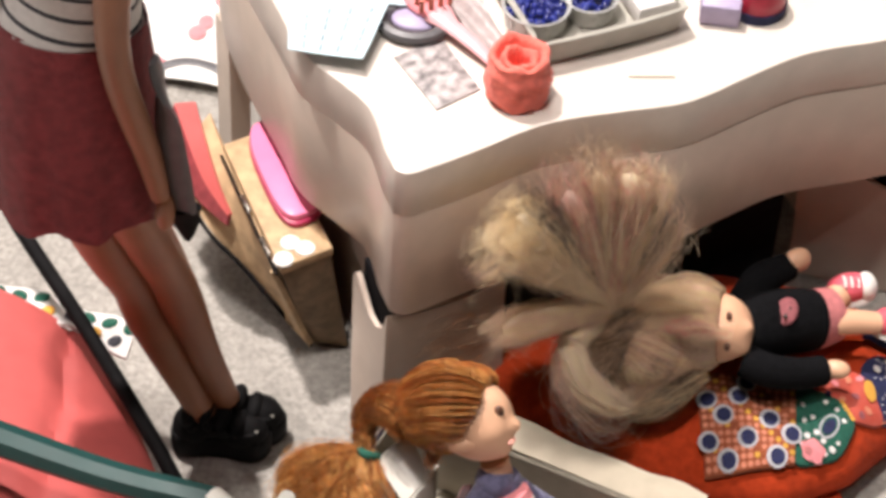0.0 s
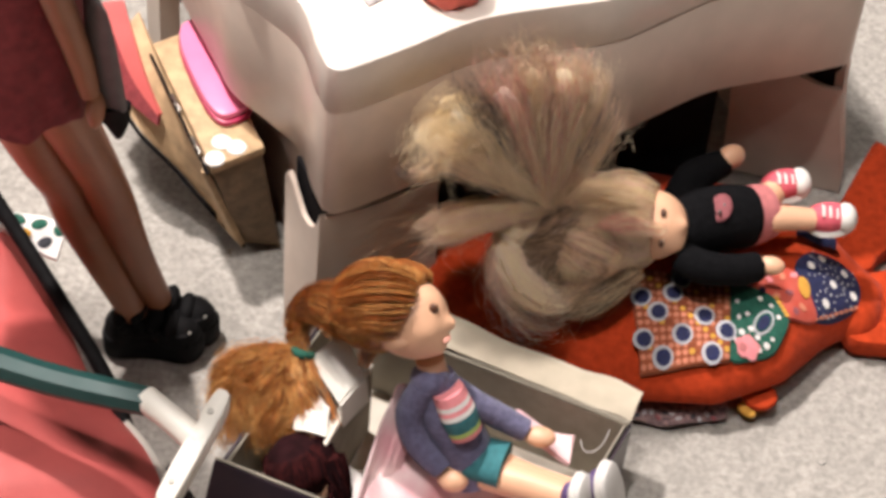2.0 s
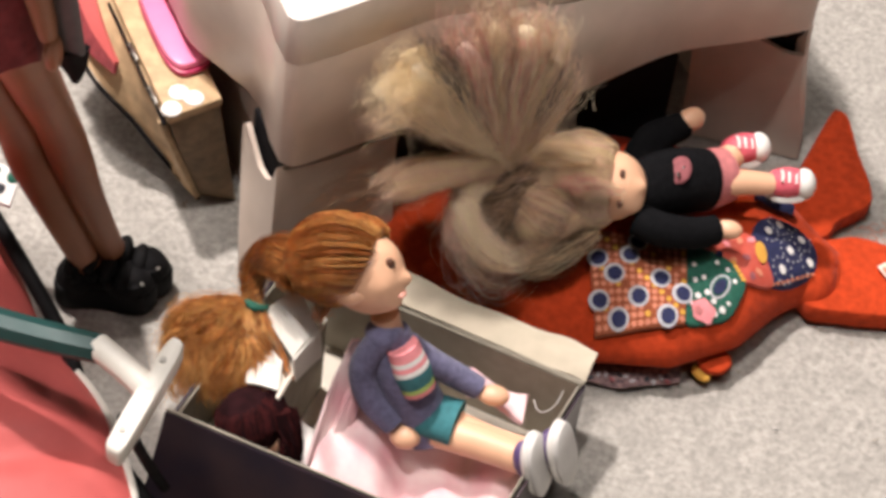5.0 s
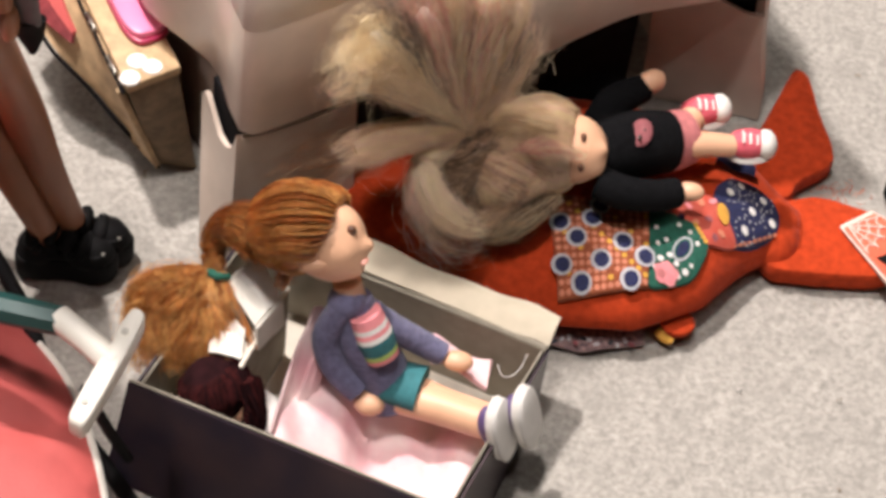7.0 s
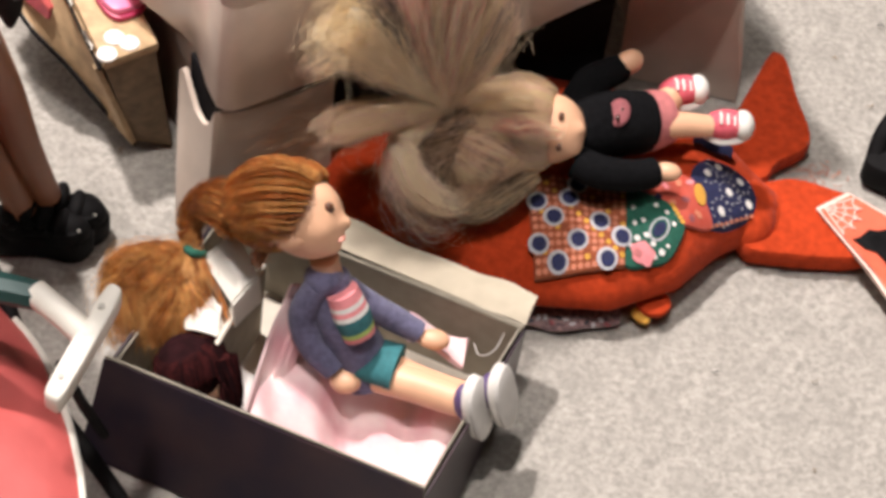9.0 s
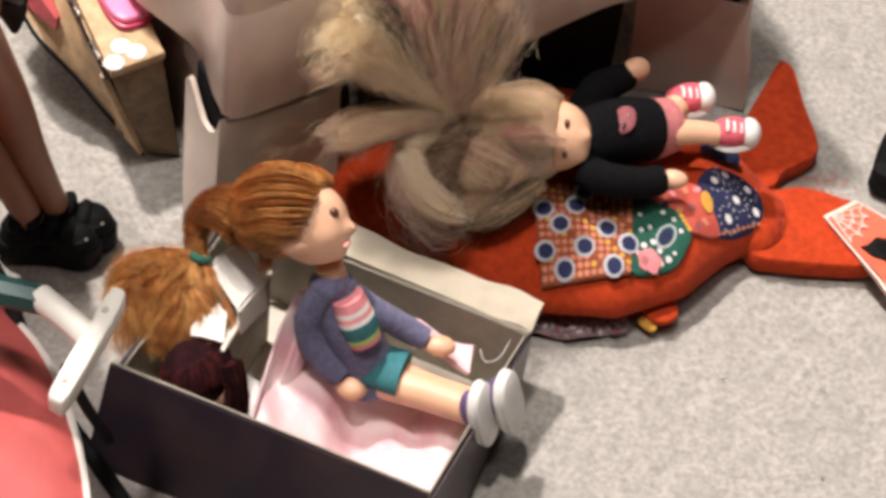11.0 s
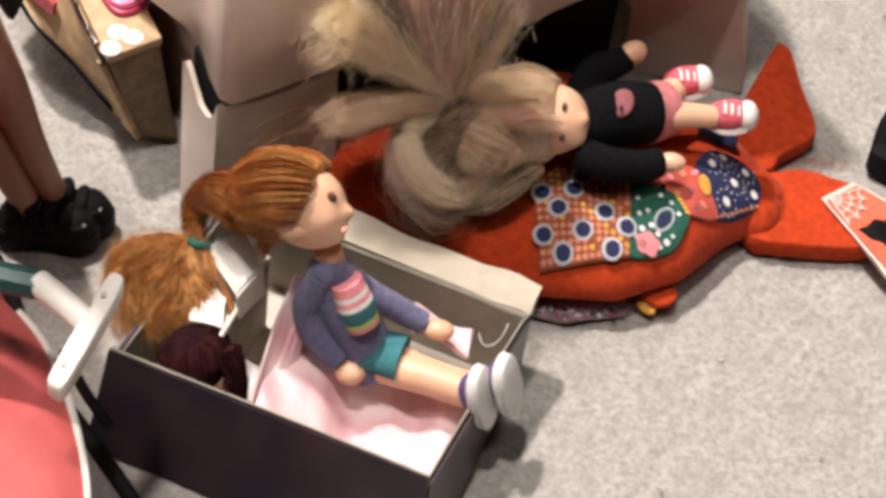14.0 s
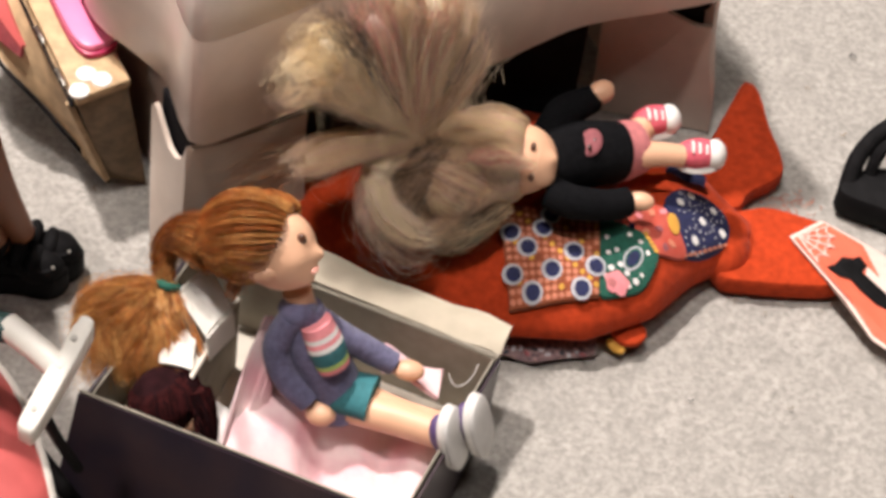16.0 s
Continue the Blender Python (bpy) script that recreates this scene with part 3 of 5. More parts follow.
def note(name, corners, zs, bars, label, seed):
    """A curled paper slip with unreadable writing as bars."""
    rnd = random.Random(seed)
    a, b, c, d = [Vector((*p, 0)) for p in corners]

    def at(s, t, lift=0.0):
        p = (a * (1 - s) + b * s) * (1 - t) + (d * (1 - s) + c * s) * t
        z = zs[0] * (1 - s) * (1 - t) + zs[1] * s * (1 - t) + zs[2] * s * t + zs[3] * (1 - s) * t
        return D(p.x, p.y, z + 1.0 * math.sin(3 * s + 2 * t) + lift)
    top = thing(name, at(0.5, 0.5, -0.6), label, "paper note")
    mb = MB()
    mb.sheet(lambda s, t: at(s, t), 10, 10, BLUEPAPER, 0.25)
    part("sheet", mb, top)
    mb = MB()
    for r in range(bars):
        t0 = 0.18 + 0.66 * r / max(1, bars - 1)
        s = 0.12
        while s < 0.86:
            w = rnd.uniform(0.05, 0.15)
            mb.sheet(lambda x, y, s=s, w=w: at(s + w * x, t0 + 0.035 * y, 0.35), 2, 1, INK, 0.1)
            s += w + rnd.uniform(0.03, 0.09)
    part("writing", mb, top, "faint grey handwriting")


def table_things():
    note("paper_note", [(-5, 72), (-12, 54), (6, 42), (22, 61)], [124, 125, 127, 126], 4, "pale blue paper slip with faint grey writing on the table", 3)
    note("paper_note", [(24, 84), (22, 62), (38, 58), (44, 80)], [124, 125, 123.5, 124], 4, "second pale blue paper slip lying behind the first", 8)
    # smoky hair clip
    mb = MB()
    c = D(27, 55, 120)
    mb.tube([c + Vector((9 * math.cos(a), 7 * math.sin(a), 2.2)) for a in [i * math.pi / 8 for i in range(17)]], 2.0, SMOKE, 8, 2, False)
    mb.ball(c + Vector((0, 2, 1.8)), (7, 5, 1.6), LILAC)
    single("hair_clip", mb, c, "smoky dark round toy hair clip with a lilac middle", "hair clip")
    # printed picture card
    mb = MB()
    mb.slab([(17, 45), (20, 20.5), (35, 24), (33, 48)], 120.1, 120.7, PRINTGREY, DV, 0.15)
    single("picture_card", mb, D(26, 34, 120), "grey and white printed picture card lying flat on the table", "card")
    # brush
    b = thing("doll_brush", D(37, 46, 120), "pale pink plastic doll brush with coral bristles", "brush")
    mb = MB()
    mb.tube([D(42, 30, 122), D(39.5, 38, 123.5), D(36, 48, 124), D(34.5, 54, 124)], [1.5, 2.4, 2.8, 5.0], mat("pale_pink_plastic", (0.82, 0.44, 0.46), 0.35, 0.04), 10, 5, True, 0.5)
    part("handle", mb, b)
    mb = MB()
    mb.ball(D(34, 62, 124.5), (7, 9.5, 2.4), PEACH, (0, 0, 30))
    part("head", mb, b, "coral brush head")
    mb = MB()
    for i in range(5):
        for j in range(4):
            p = D(29.5 + 3 * j, 55 + 3.4 * i, 126)
            mb.tube([p, p + Vector((0.3, -0.6, 4.5))], [0.8, 0.6], SALMON, 6, 1)
    part("bristles", mb, b, "short pale coral bristles")
    # tray
    t = thing("bead_tray", D(78, 44, 120), "grey plastic tray holding cups of blue beads", "tray")
    mb = MB()
    rim = curve2([(55, 25.5), (95, 25), (101, 31), (101, 64), (95, 70), (60, 70), (54, 64), (53.5, 30)], 4, True)
    mb.dish(rim, 121.4, 130, 1.6, 1.6, TRAYGREY, DV)
    part("tray_body", mb, t)
    for a in ((58, 30), (97, 30), (97, 66), (58, 66)):
        mb = MB()
        mb.ball(D(*a, 120.8), (2, 2, 0.9), TRAYGREY, (0, 0, 0), 8, 6)
        part("foot", mb, t)
    rnd = random.Random(5)
    for k, (u, v, r) in enumerate([(60, 42, 9.0), (76.5, 40, 7.2)]):
        cup = thing("bead_cup", D(u, v, 123), "clear round cup heaped with dark blue beads", "cup", "bead cups in the tray")
        mb = MB()
        mb.lathe(D(u, v, 123), [(0.1, 0), (r - 0.6, 0), (r, 0.8), (r + 0.9, 7.0), (r + 1.3, 7.4), (r + 0.9, 7.8), (r + 0.2, 7.2), (r - 0.7, 1.4), (0.1, 1.2)], CLEAR)
        part("cup_wall", mb, cup, "cloudy clear plastic wall")
        mb = MB()
        for _ in range(int(1.5 * r * r)):
            a, q = rnd.uniform(0, 6.28), math.sqrt(rnd.random()) * (r - 1)
            mb.ball(D(u + q * math.cos(a), v + q * math.sin(a), 125.5 + 3.0 * (1 - q / r) + rnd.uniform(0, 2.6)), 1.25, BEAD, (0, 0, 0), 8, 6)
        o = part("bead_heap", mb, cup, "heap of dark blue beads")
        tagged(o, kind="stuff")
    mb = MB()
    mb.slab([(87, 29), (99, 29), (99, 50), (87, 50)], 123, 130, CLOTHWHITE, DV, 1.5)
    single("white_box", mb, D(93, 40, 123), "small white plastic box in the tray", "box")
    # lilac box and cup
    mb = MB()
    mb.slab([(106, 27), (116, 21), (124, 32), (113, 40)], 120, 128, LILAC, DV, 1.5)
    single("lilac_box", mb, D(114, 30, 120), "small lilac plastic box on the table", "box")
    p = thing("toy_pot", D(126, 28, 120), "small raspberry red toy pot with a dark blue base", "toy pot")
    mb = MB()
    mb.tube([D(126, 28, 120), D(126, 28, 123.5)], [8.5, 8.7], NAVY, 24, 1)
    part("base", mb, p, "dark blue base")
    mb = MB()
    mb.tube([D(126, 28, 123.5), D(126, 28, 127), D(126, 28, 131)], [8.2, 8.2, 7.2], mat("raspberry_plastic", (0.45, 0.02, 0.05), 0.35, 0.1), 24, 3)
    part("body", mb, p)
    mb = MB()
    mb.tube([D(77, 14, 120.5), D(89.5, 9.2, 120.5)], 0.2, CREAMCARD, 6, 1)
    single("thin_stick", mb, D(83, 11.5, 120), "thin pale wooden stick lying on the tabletop", "stick")
    # crumpled clear wrap behind the brush
    mb = MB()
    mb.sheet(lambda s, t: D(40 + 9 * s, 34 + 34 * t, 121.2 + 1.6 * math.sin(5 * s + 3 * t) ** 2 + 4 * s * t), 10, 14, mat("clear_wrap", (0.42, 0.36, 0.35), 0.3, 0.12), 0.3)
    single("plastic_wrap", mb, D(45, 50, 120), "crumpled cloudy plastic wrap beside the coral ribbon", "wrapper")


dressing_table()
ribbon_roll()
table_things()


# ---- wooden box beside the table ----
def wooden_box():
    w = thing("wooden_box", (-103, 36, 0), "pale wooden toy box with three white dots, standing against the table", "wooden box")
    # own axes: a along the box, b across; the body narrows and leans towards its foot
    def W(a, b, z):
        f = max(0.0, 1 - z / 46.5)
        a, b = a + f * (7.5 - 0.45 * b), b + f * (13 - 0.36 * b)
        return Vector((-99 - 0.497 * a + 0.786 * b, 3 + 0.869 * a + 0.618 * b, z))
    mb = MB()
    mb.slab([(0.6, 0.6), (55.5, 0.6), (55.5, 17.4), (0.6, 17.4)], 0, 46.5, BROWNWOOD, lambda p: W(p.x, p.y, p.z), 0.7)
    part("body", mb, w, "brown wooden sides, darker than the lid")
    mb = MB()
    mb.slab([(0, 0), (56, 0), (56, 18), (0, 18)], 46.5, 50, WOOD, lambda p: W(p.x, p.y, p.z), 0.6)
    part("lid", mb, w, "pale wooden lid")
    for a, b in ((2.6, 2.0), (7.6, 6.2), (3.6, 9.8)):
        mb = MB()
        mb.tube([W(a, b, 49.9), W(a, b, 50.4 + 0.03 * a)], [3.2, 3.0], SOLE, 20, 1)
        part("dot", mb, w, "round glossy white sticker")
    mb = MB()
    for a in (8, 27):
        mb.tube([W(a, -0.7, 48.6), W(a + 3, -1.0, 49.0), W(a + 7, -0.7, 48.6)], 0.55, METAL, 8, 3)
        for q in (0, 3.5, 7):
            mb.ball(W(a + q, -1.2, 48.2), (0.6, 0.6, 0.6), METAL, (0, 0, 0), 8, 6)
    part("hinge", mb, w, "small tarnished metal hinge")
    # Solid dark strip: shade of the gap between lid and flap, as colour.
    mb = MB()
    mb.tube([W(a, -1.3, 47.6 + 0.3 * math.sin(a)) for a in range(0, 55, 9)], 0.5, DARKIN, 8, 3)
    part("joint", mb, w, "near-black strip for the shade in the hinge gap")
    # pink slipper-shaped brush back on the lid
    mb = MB()
    out = []
    for i in range(36):
        a = 2 * math.pi * i / 36
        x = 34.5 + 21.5 * math.copysign(abs(math.cos(a)) ** 0.55, math.cos(a))
        y = 13.0 + (7.0 - 0.8 * math.cos(a)) * math.copysign(abs(math.sin(a)) ** 0.6, math.sin(a)) + 0.0016 * (x - 34.5) ** 2
        out.append((x, y))
    pc = thing("pink_case", W(36, 13, 50.2), "hot pink glossy rounded plastic case on the wooden box", "plastic case")
    mb.slab(out, 52.0, 54.8, PINK, lambda p: W(p.x, p.y, p.z), 0.9)
    part("lid", mb, pc)
    mb = MB()
    mb.slab([(34.5 + (x - 34.5) * 1.03 - 0.5, 13 + (y - 13) * 1.05) for x, y in out], 50.3, 52.3, mat("deep_pink_plastic", (0.50, 0.03, 0.11), 0.35, 0.05), lambda p: W(p.x, p.y, p.z), 0.6)
    part("base", mb, pc, "deep pink base rim")
    # open lid hanging from the left edge, lined with felt
    b = thing("leaning_board", (-120, 34, 0), "thin pale wooden flap with coral felt leaning from the box", "board")

    def rail(pts):
        path, _ = smooth([Vector(p) for p in pts], [0] * len(pts), 24 // (len(pts) - 1))
        return path

    def loft(r0, r1, lift=0.0):
        n0, n1 = len(r0) - 1, len(r1) - 1

        def at(r, n, s):
            i = min(n - 1, int(s * n))
            return r[i].lerp(r[i + 1], s * n - i)
        return lambda s, t: at(r0, n0, s).lerp(at(r1, n1, s), t) + Vector((-0.3, -0.5, 0.6)) * lift
    edge = rail([(-100.5, 5, 46), (-108, 18, 46.5), (-117, 34, 47), (-127, 52, 48), (-134, 66, 49)])
    low = rail([(-91, 16, 2), (-105, 21, 15), (-114.5, 25, 24), (-126, 30, 32), (-133, 36, 38), (-143, 49, 43)])
    felt_a = rail([(-119.5, 28, 44), (-127, 42, 46.5), (-134.5, 59, 48.5), (-139, 70, 49)])
    felt_b = rail([(-119.8, 27.5, 43), (-130.5, 41, 43.8), (-140, 58, 46.2), (-146, 70, 47)])
    felt_c = rail([(-120, 26, 40.5), (-131, 35.5, 40), (-139, 45, 42), (-148, 58, 45)])
    mb = MB()
    mb.sheet(loft(edge, low), 24, 8, WOOD, 1.8)
    part("plank", mb, b)
    mb = MB()
    mb.tube([p + Vector((-0.4, -0.8, -0.4)) for p in low], 0.7, DARKIN, 6, 1)
    part("edge_strip", mb, b, "black strip along the lower edge")
    mb = MB()
    mb.sheet(loft(felt_a, felt_b, 1.6), 20, 5, CORAL, 1.4)
    part("felt_strip", mb, b, "coral pink felt lining")
    mb = MB()
    mb.sheet(loft(felt_b, felt_c, 1.2), 20, 5, MAROON, 1.2)
    part("felt_edge", mb, b, "dark red felt edge")


wooden_box()


# ---- things behind ----
def behind():
    mb = MB()
    rnd = random.Random(2)
    mb.sheet(lambda s, t: Vector((-185 + 62 * s + 6 * t, 128 + 64 * t - 4 * s, 1.2 + 3.0 * math.sin(3 * s + t) ** 2)), 12, 12, CLOTHWHITE, 0.3)
    for _ in range(16):
        s, t = rnd.uniform(0.1, 0.8), rnd.uniform(0.1, 0.8)
        c = Vector((-185 + 62 * s + 6 * t, 128 + 64 * t - 4 * s, 1.7 + 3.0 * math.sin(3 * s + t) ** 2))
        mb.ball(c, (rnd.uniform(1.5, 4), rnd.uniform(1.5, 4), 0.35), PEACH, (0, 0, 0), 10, 6)
    single("printed_paper", mb, (-155, 160, 0), "crumpled white paper printed with small pink flowers", "paper")
    mb = MB()
    mb.tube([(-172, 128, 2.5), (-160, 135, 3), (-148, 134, 3), (-137, 128, 2.5)], [2.2, 2.5, 2.5, 2.2], SMOKE, 8, 6, True, 0.7)
    single("grey_band", mb, (-155, 133, 0), "dark grey elastic hair band on the carpet", "hair band")


behind()


# ---- dolls, each one plain mesh ----
def cap_strands(mb, c, r, back, face, n, mats, seed, thick=0.35, lift=1.03, line=(52, 68)):
    """Strands combed over a round head from the hairline to the back."""
    rnd = random.Random(seed)
    c, back, face = Vector(c), Vector(back).normalized(), Vector(face).normalized()
    side = back.cross(face).normalized() if abs(back.dot(face)) < 0.99 else back.cross(Vector((0, 0, 1))).normalized()
    up = face.cross(side).normalized()
    for _ in range(n):
        a = rnd.uniform(0, 2 * math.pi)
        tilt = radians(rnd.uniform(*line))
        d0 = (face * math.cos(tilt) + (side * math.cos(a) + up * math.sin(a)) * math.sin(tilt)).normalized()
        pts = []
        for k in range(8):
            u = k / 7
            d = d0.lerp(back, u * 0.98)
            if d.length < 0.05:
                d = up
            d.normalize()
            rr = r * (lift + 0.05 * math.sin(math.pi * u)) + rnd.uniform(-0.2, 0.4) + 0.55 * noise.noise((2.6 * a, 1.5 * u, seed))
            rr *= 0.9 if k == 0 else 1.0
            pts.append(c + d * rr)
        tone = 0.5 + 0.62 * noise.noise((3.1 * a, tilt, 7.3 * seed)) + rnd.uniform(-0.18, 0.18)
        mb.tube(pts, thick, mats[min(len(mats) - 1, max(0, int(tone * len(mats))))], 3, 1, False)


def tall_doll():
    mb = MB()
    base = (-118, -33, 0)
    # legs
    mb.tube([(-143, -58, 142), (-138, -46, 104), (-134, -36, 78), (-131, -33, 62), (-124, -31, 38), (-117, -29, 16)], [9, 7.2, 6.4, 6.8, 5.4, 4.2], TAN, 14, 6)
    mb.tube([(-129, -58, 142), (-126, -46, 110), (-123, -36, 84), (-121, -31, 66), (-116.5, -27.5, 42), (-111, -24, 18)], [9.5, 7.4, 6.4, 6.6, 5.2, 4.4], TAN, 14, 6)
    # shoes: soles, uppers, straps and buckles
    for (x, y, a) in ((-108.5, -22, 6), (-112, -29, 6)):
        ca, sa = math.cos(radians(a)), math.sin(radians(a))
        def S(p):
            return Vector((x + ca * p.x - sa * p.y, y + sa * p.x + ca * p.y, p.z))
        out = curve2([(-15, 0), (-12, -5), (0, -4.6), (10, -6.2), (15, -3), (15.5, 2), (10, 6), (0, 4.6), (-12, 5)], 4, True)
        mb.slab(out, 0, 9, BLACK, S, 1.2)
        mb.slab([(q[0] * 0.9, q[1] * 0.98) for q in out], 8.5, 13, BLACK, S, 2.0)
        mb.ball(S(Vector((7, 0, 9))), (8.2, 6.2, 6), BLACK)
        mb.ball(S(Vector((-8, 0, 10))), (6.4, 5.4, 8), BLACK)
        for px, pz, r in ((-9, 17, 4.6), (-4, 18, 4.4), (1, 15, 4.6), (6, 12.5, 4.6), (10, 10.5, 4.2)):
            mb.ball(S(Vector((px, 0.6 * math.sin(px), pz))), (r * 0.62, r * 1.25, r * 0.8), BLACK, (0, 20, 0), 14, 8)
            mb.ball(S(Vector((px + 1, -4.6, pz - 2.5))), (1.7, 1.5, 1.7), BLACK, (0, 0, 0), 8, 6)
        mb.ball(S(Vector((11.5, -3.2, 12.0))), (0.9, 0.8, 1.0), TRAYGREY, (0, 0, 0), 8, 6)
    # skirt with gathered folds
    rings = [(-137, -62, 203, 19, 14), (-139, -60, 188, 21.5, 16), (-141, -58, 168, 23, 18), (-142, -56, 150, 23.5, 19), (-142, -55, 135, 23.5, 19.5)]
    verts, faces, n = [], [], 56
    for k, (x, y, z, ra, rb) in enumerate(rings):
        for i in range(n):
            a = 2 * math.pi * i / n
            w = 1 + 0.035 * k / 4 * math.sin(9 * a) + 0.02 * k / 4 * math.sin(17 * a + 1)
            verts.append((x + ra * w * math.cos(a), y + rb * w * math.sin(a), z + (1.6 * math.sin(7 * a) if k == 4 else 0)))
    for k in range(len(rings) - 1):
        for i in range(n):
            j = (i + 1) % n
            faces.append((k * n + i, (k + 1) * n + i, (k + 1) * n + j, k * n + j))
    mb.add(verts, faces, MAROON)
    mb.add([(p[0] * 0.985 - 2, p[1] * 0.985 - 0.7, p[2] + 0.8) for p in verts], [f[::-1] for f in faces], MAROON)
    # striped top, as alternating bands
    z, k = 201.0, 0
    while z < 254:
        h = 1.5 if k % 2 else 5.6
        m = STRIPE if k % 2 else CLOTHWHITE
        u0, u1 = (z - 201) / 53, min(1, (z + h - 201) / 53)
        def R(u):
            return 18.5 - 3.0 * math.sin(math.pi * min(1, u * 1.3)) + 4 * max(0, u - 0.45)
        mb.tube([(-137 + 8 * u0, -62 - 6 * u0, z), (-137 + 8 * u1, -62 - 6 * u1, z + h)], [R(u0), R(u1)], m, 28, 1, True, 0.76, (0, 1, 0))
        z += h
        k += 1
    mb.tube([(-129, -68, 252), (-128, -69, 266)], [6, 5.5], TAN, 12, 1)
    mb.ball((-127, -70, 279), (13, 14, 16), TAN)
    mb.ball((-127, -67, 281), (15, 15.5, 17), ASHHAIR)
    # arms
    mb.tube([(-118.5, -75, 250), (-121.5, -78, 226), (-122, -76.5, 200), (-117.8, -69.5, 166), (-116, -67, 149)], [4.8, 4.6, 4.0, 3.5, 2.6], TAN, 12, 6)
    mb.ball((-115, -66, 142), (2.5, 3.3, 7.0), TAN, (8, 5, 0))
    mb.tube([(-147, -66, 250), (-160, -66, 225), (-164, -62, 195), (-162, -58, 168)], [6.4, 6, 5.2, 4], TAN, 12, 6)
    # hanging grey sash
    mb.tube([(-115, -69, 198), (-113, -69, 184), (-112, -66, 160), (-111.5, -62.5, 140)], [2.6, 3.8, 4.2, 4.0], SMOKE, 10, 6, True, 0.35)
    mb.tube([(-110.5, -62.7, 141), (-111, -61.5, 134), (-111, -61, 127)], [4.2, 3.6, 0.8], BLACK, 10, 4, True, 0.45)
    single("fashion_doll", mb, base, "tall tan fashion doll in maroon skirt, striped top and black shoes", "doll")


def red_doll():
    mb = MB()
    # body
    mb.tube([(-8, -73, 19), (-13, -71, 29), (-19, -68, 40), (-23, -65, 51)], [8.4, 7.8, 8.0, 5.4], KNIT, 18, 6)
    lo, hi, bands = Vector((-12.4, -73.6, 38)), Vector((-18.8, -69.8, 51.2)), (PEACH, LIME, TEALCLOTH, TEALCLOTH, TEALCLOTH, CLOTHWHITE, PEACH, CLOTHWHITE, PEACH, PEACH)
    for k, m in enumerate(bands):
        a, b = k / len(bands), (k + 1) / len(bands)
        mb.tube([lo.lerp(hi, a), lo.lerp(hi, b)], [5.7 - 1.6 * abs(a - 0.45), 5.7 - 1.6 * abs(b - 0.45)], m, 20, 1, True, 0.9)
    mb.tube([(-23, -65, 50), (-25, -64, 57)], [4.2, 4.2], SKIN, 12, 1)
    # sleeves and small round hands
    mb.ball((-24.3, -67, 51.6), (5.6, 5.4, 4.6), KNIT)
    mb.tube([(-25.5, -69, 51), (-28.8, -71.5, 41), (-25.5, -75, 32), (-18, -78, 26)], [4.0, 4.3, 4.1, 3.7], KNIT, 12, 6)
    mb.ball((-14.5, -79.5, 23.5), (4.6, 4.2, 3.6), SKIN)
    mb.tube([(-18, -66, 47.5), (-11.5, -66.3, 42.5), (-3.5, -65.6, 36.8), (4, -66.2, 33)], [4.2, 4.2, 3.9, 3.5], KNIT, 12, 6)
    mb.ball((8.5, -67.5, 32.5), (4.6, 3.2, 2.8), SKIN)
    # skirt
    mb.tube([(-14, -72, 24.5), (-8, -73.4, 26.5), (-0.5, -75, 27)], [7.0, 7.2, 7.6], TEALCLOTH, 20, 5, True, 0.72)
    # legs
    mb.tube([(-6, -76, 23.5), (6, -79.5, 25.5), (21, -85.6, 29.0)], [5.0, 5.0, 4.7], SKIN, 14, 6)
    mb.tube([(-3, -72.5, 23.5), (9, -77.0, 24.0), (25, -83.2, 28.0)], [4.6, 4.3, 4.0], SKIN, 14, 6)
    for (x, y, z) in ((22.3, -86.8, 29.8), (29.0, -82.6, 31.2)):
        turn = (0, 72, -14)
        mb.ball((x - 2.4, y + 0.6, z + 0.4), (6.6, 4.6, 3.4), PURPLE, turn)
        mb.ball((x + 1.6, y - 0.3, z), (10.6, 6.4, 1.7), SHOEGREY, turn, 22, 10, 0.75)
        mb.ball((x + 0.1, y + 0.1, z + 0.1), (10.7, 6.6, 2.2), SOLE, turn, 22, 10, 0.8)
    # head
    mb.head((-32.0, -59.8, 68.8), 10.9, SKIN, [((-19.8, -62.4, 71.6), 2.9, 0.15), ((-20.5, -64.2, 69.0), 0.6, 0.5), ((-22.4, -66.4, 65.6), 1.7, 0.26), ((-21.4, -64.4, 69.2), 0.8, 0.10), ((-21.2, -63.4, 71.0), -0.5, 0.07), ((-21.9, -65.2, 67.6), -0.5, 0.07), ((-23, -60, 79), 0.9, 0.35),
                                              ((-26, -66.5, 72), 0.8, 0.3), ((-26.1, -61.7, 76.2), -0.45, 0.2), ((-26, -65, 62), 1.6, 0.6)])
    mb.ball((-34.0, -70.4, 69.4), (4.2, 1.7, 2.2), SKIN, (0, -15, 10), 12, 8)
    mb.ball((-26.0, -62.0, 76.4), (2.3, 1.3, 1.5), SOLE, (0, 0, 0), 12, 8)
    mb.ball((-25.3, -62.5, 76.7), (1.6, 1.4, 1.8), IRIS, (0, 0, 0), 12, 8)
    mb.ball((-36.0, -70.0, 71.0), (3.0, 1.5, 2.0), SKIN, (0, -25, 10), 14, 10)
    mb.ball((-21.0, -65.2, 68.5), (1.4, 2.0, 0.8), LIP, (0, 0, 0), 10, 8)
    FACE = (0.86, -0.42, -0.16)
    mb.ball((-34.6, -57.2, 69.8), (11.8, 12.0, 11.8), REDCAP, (0, 0, 0), 40, 28, 1.0, (FACE, 2.0))
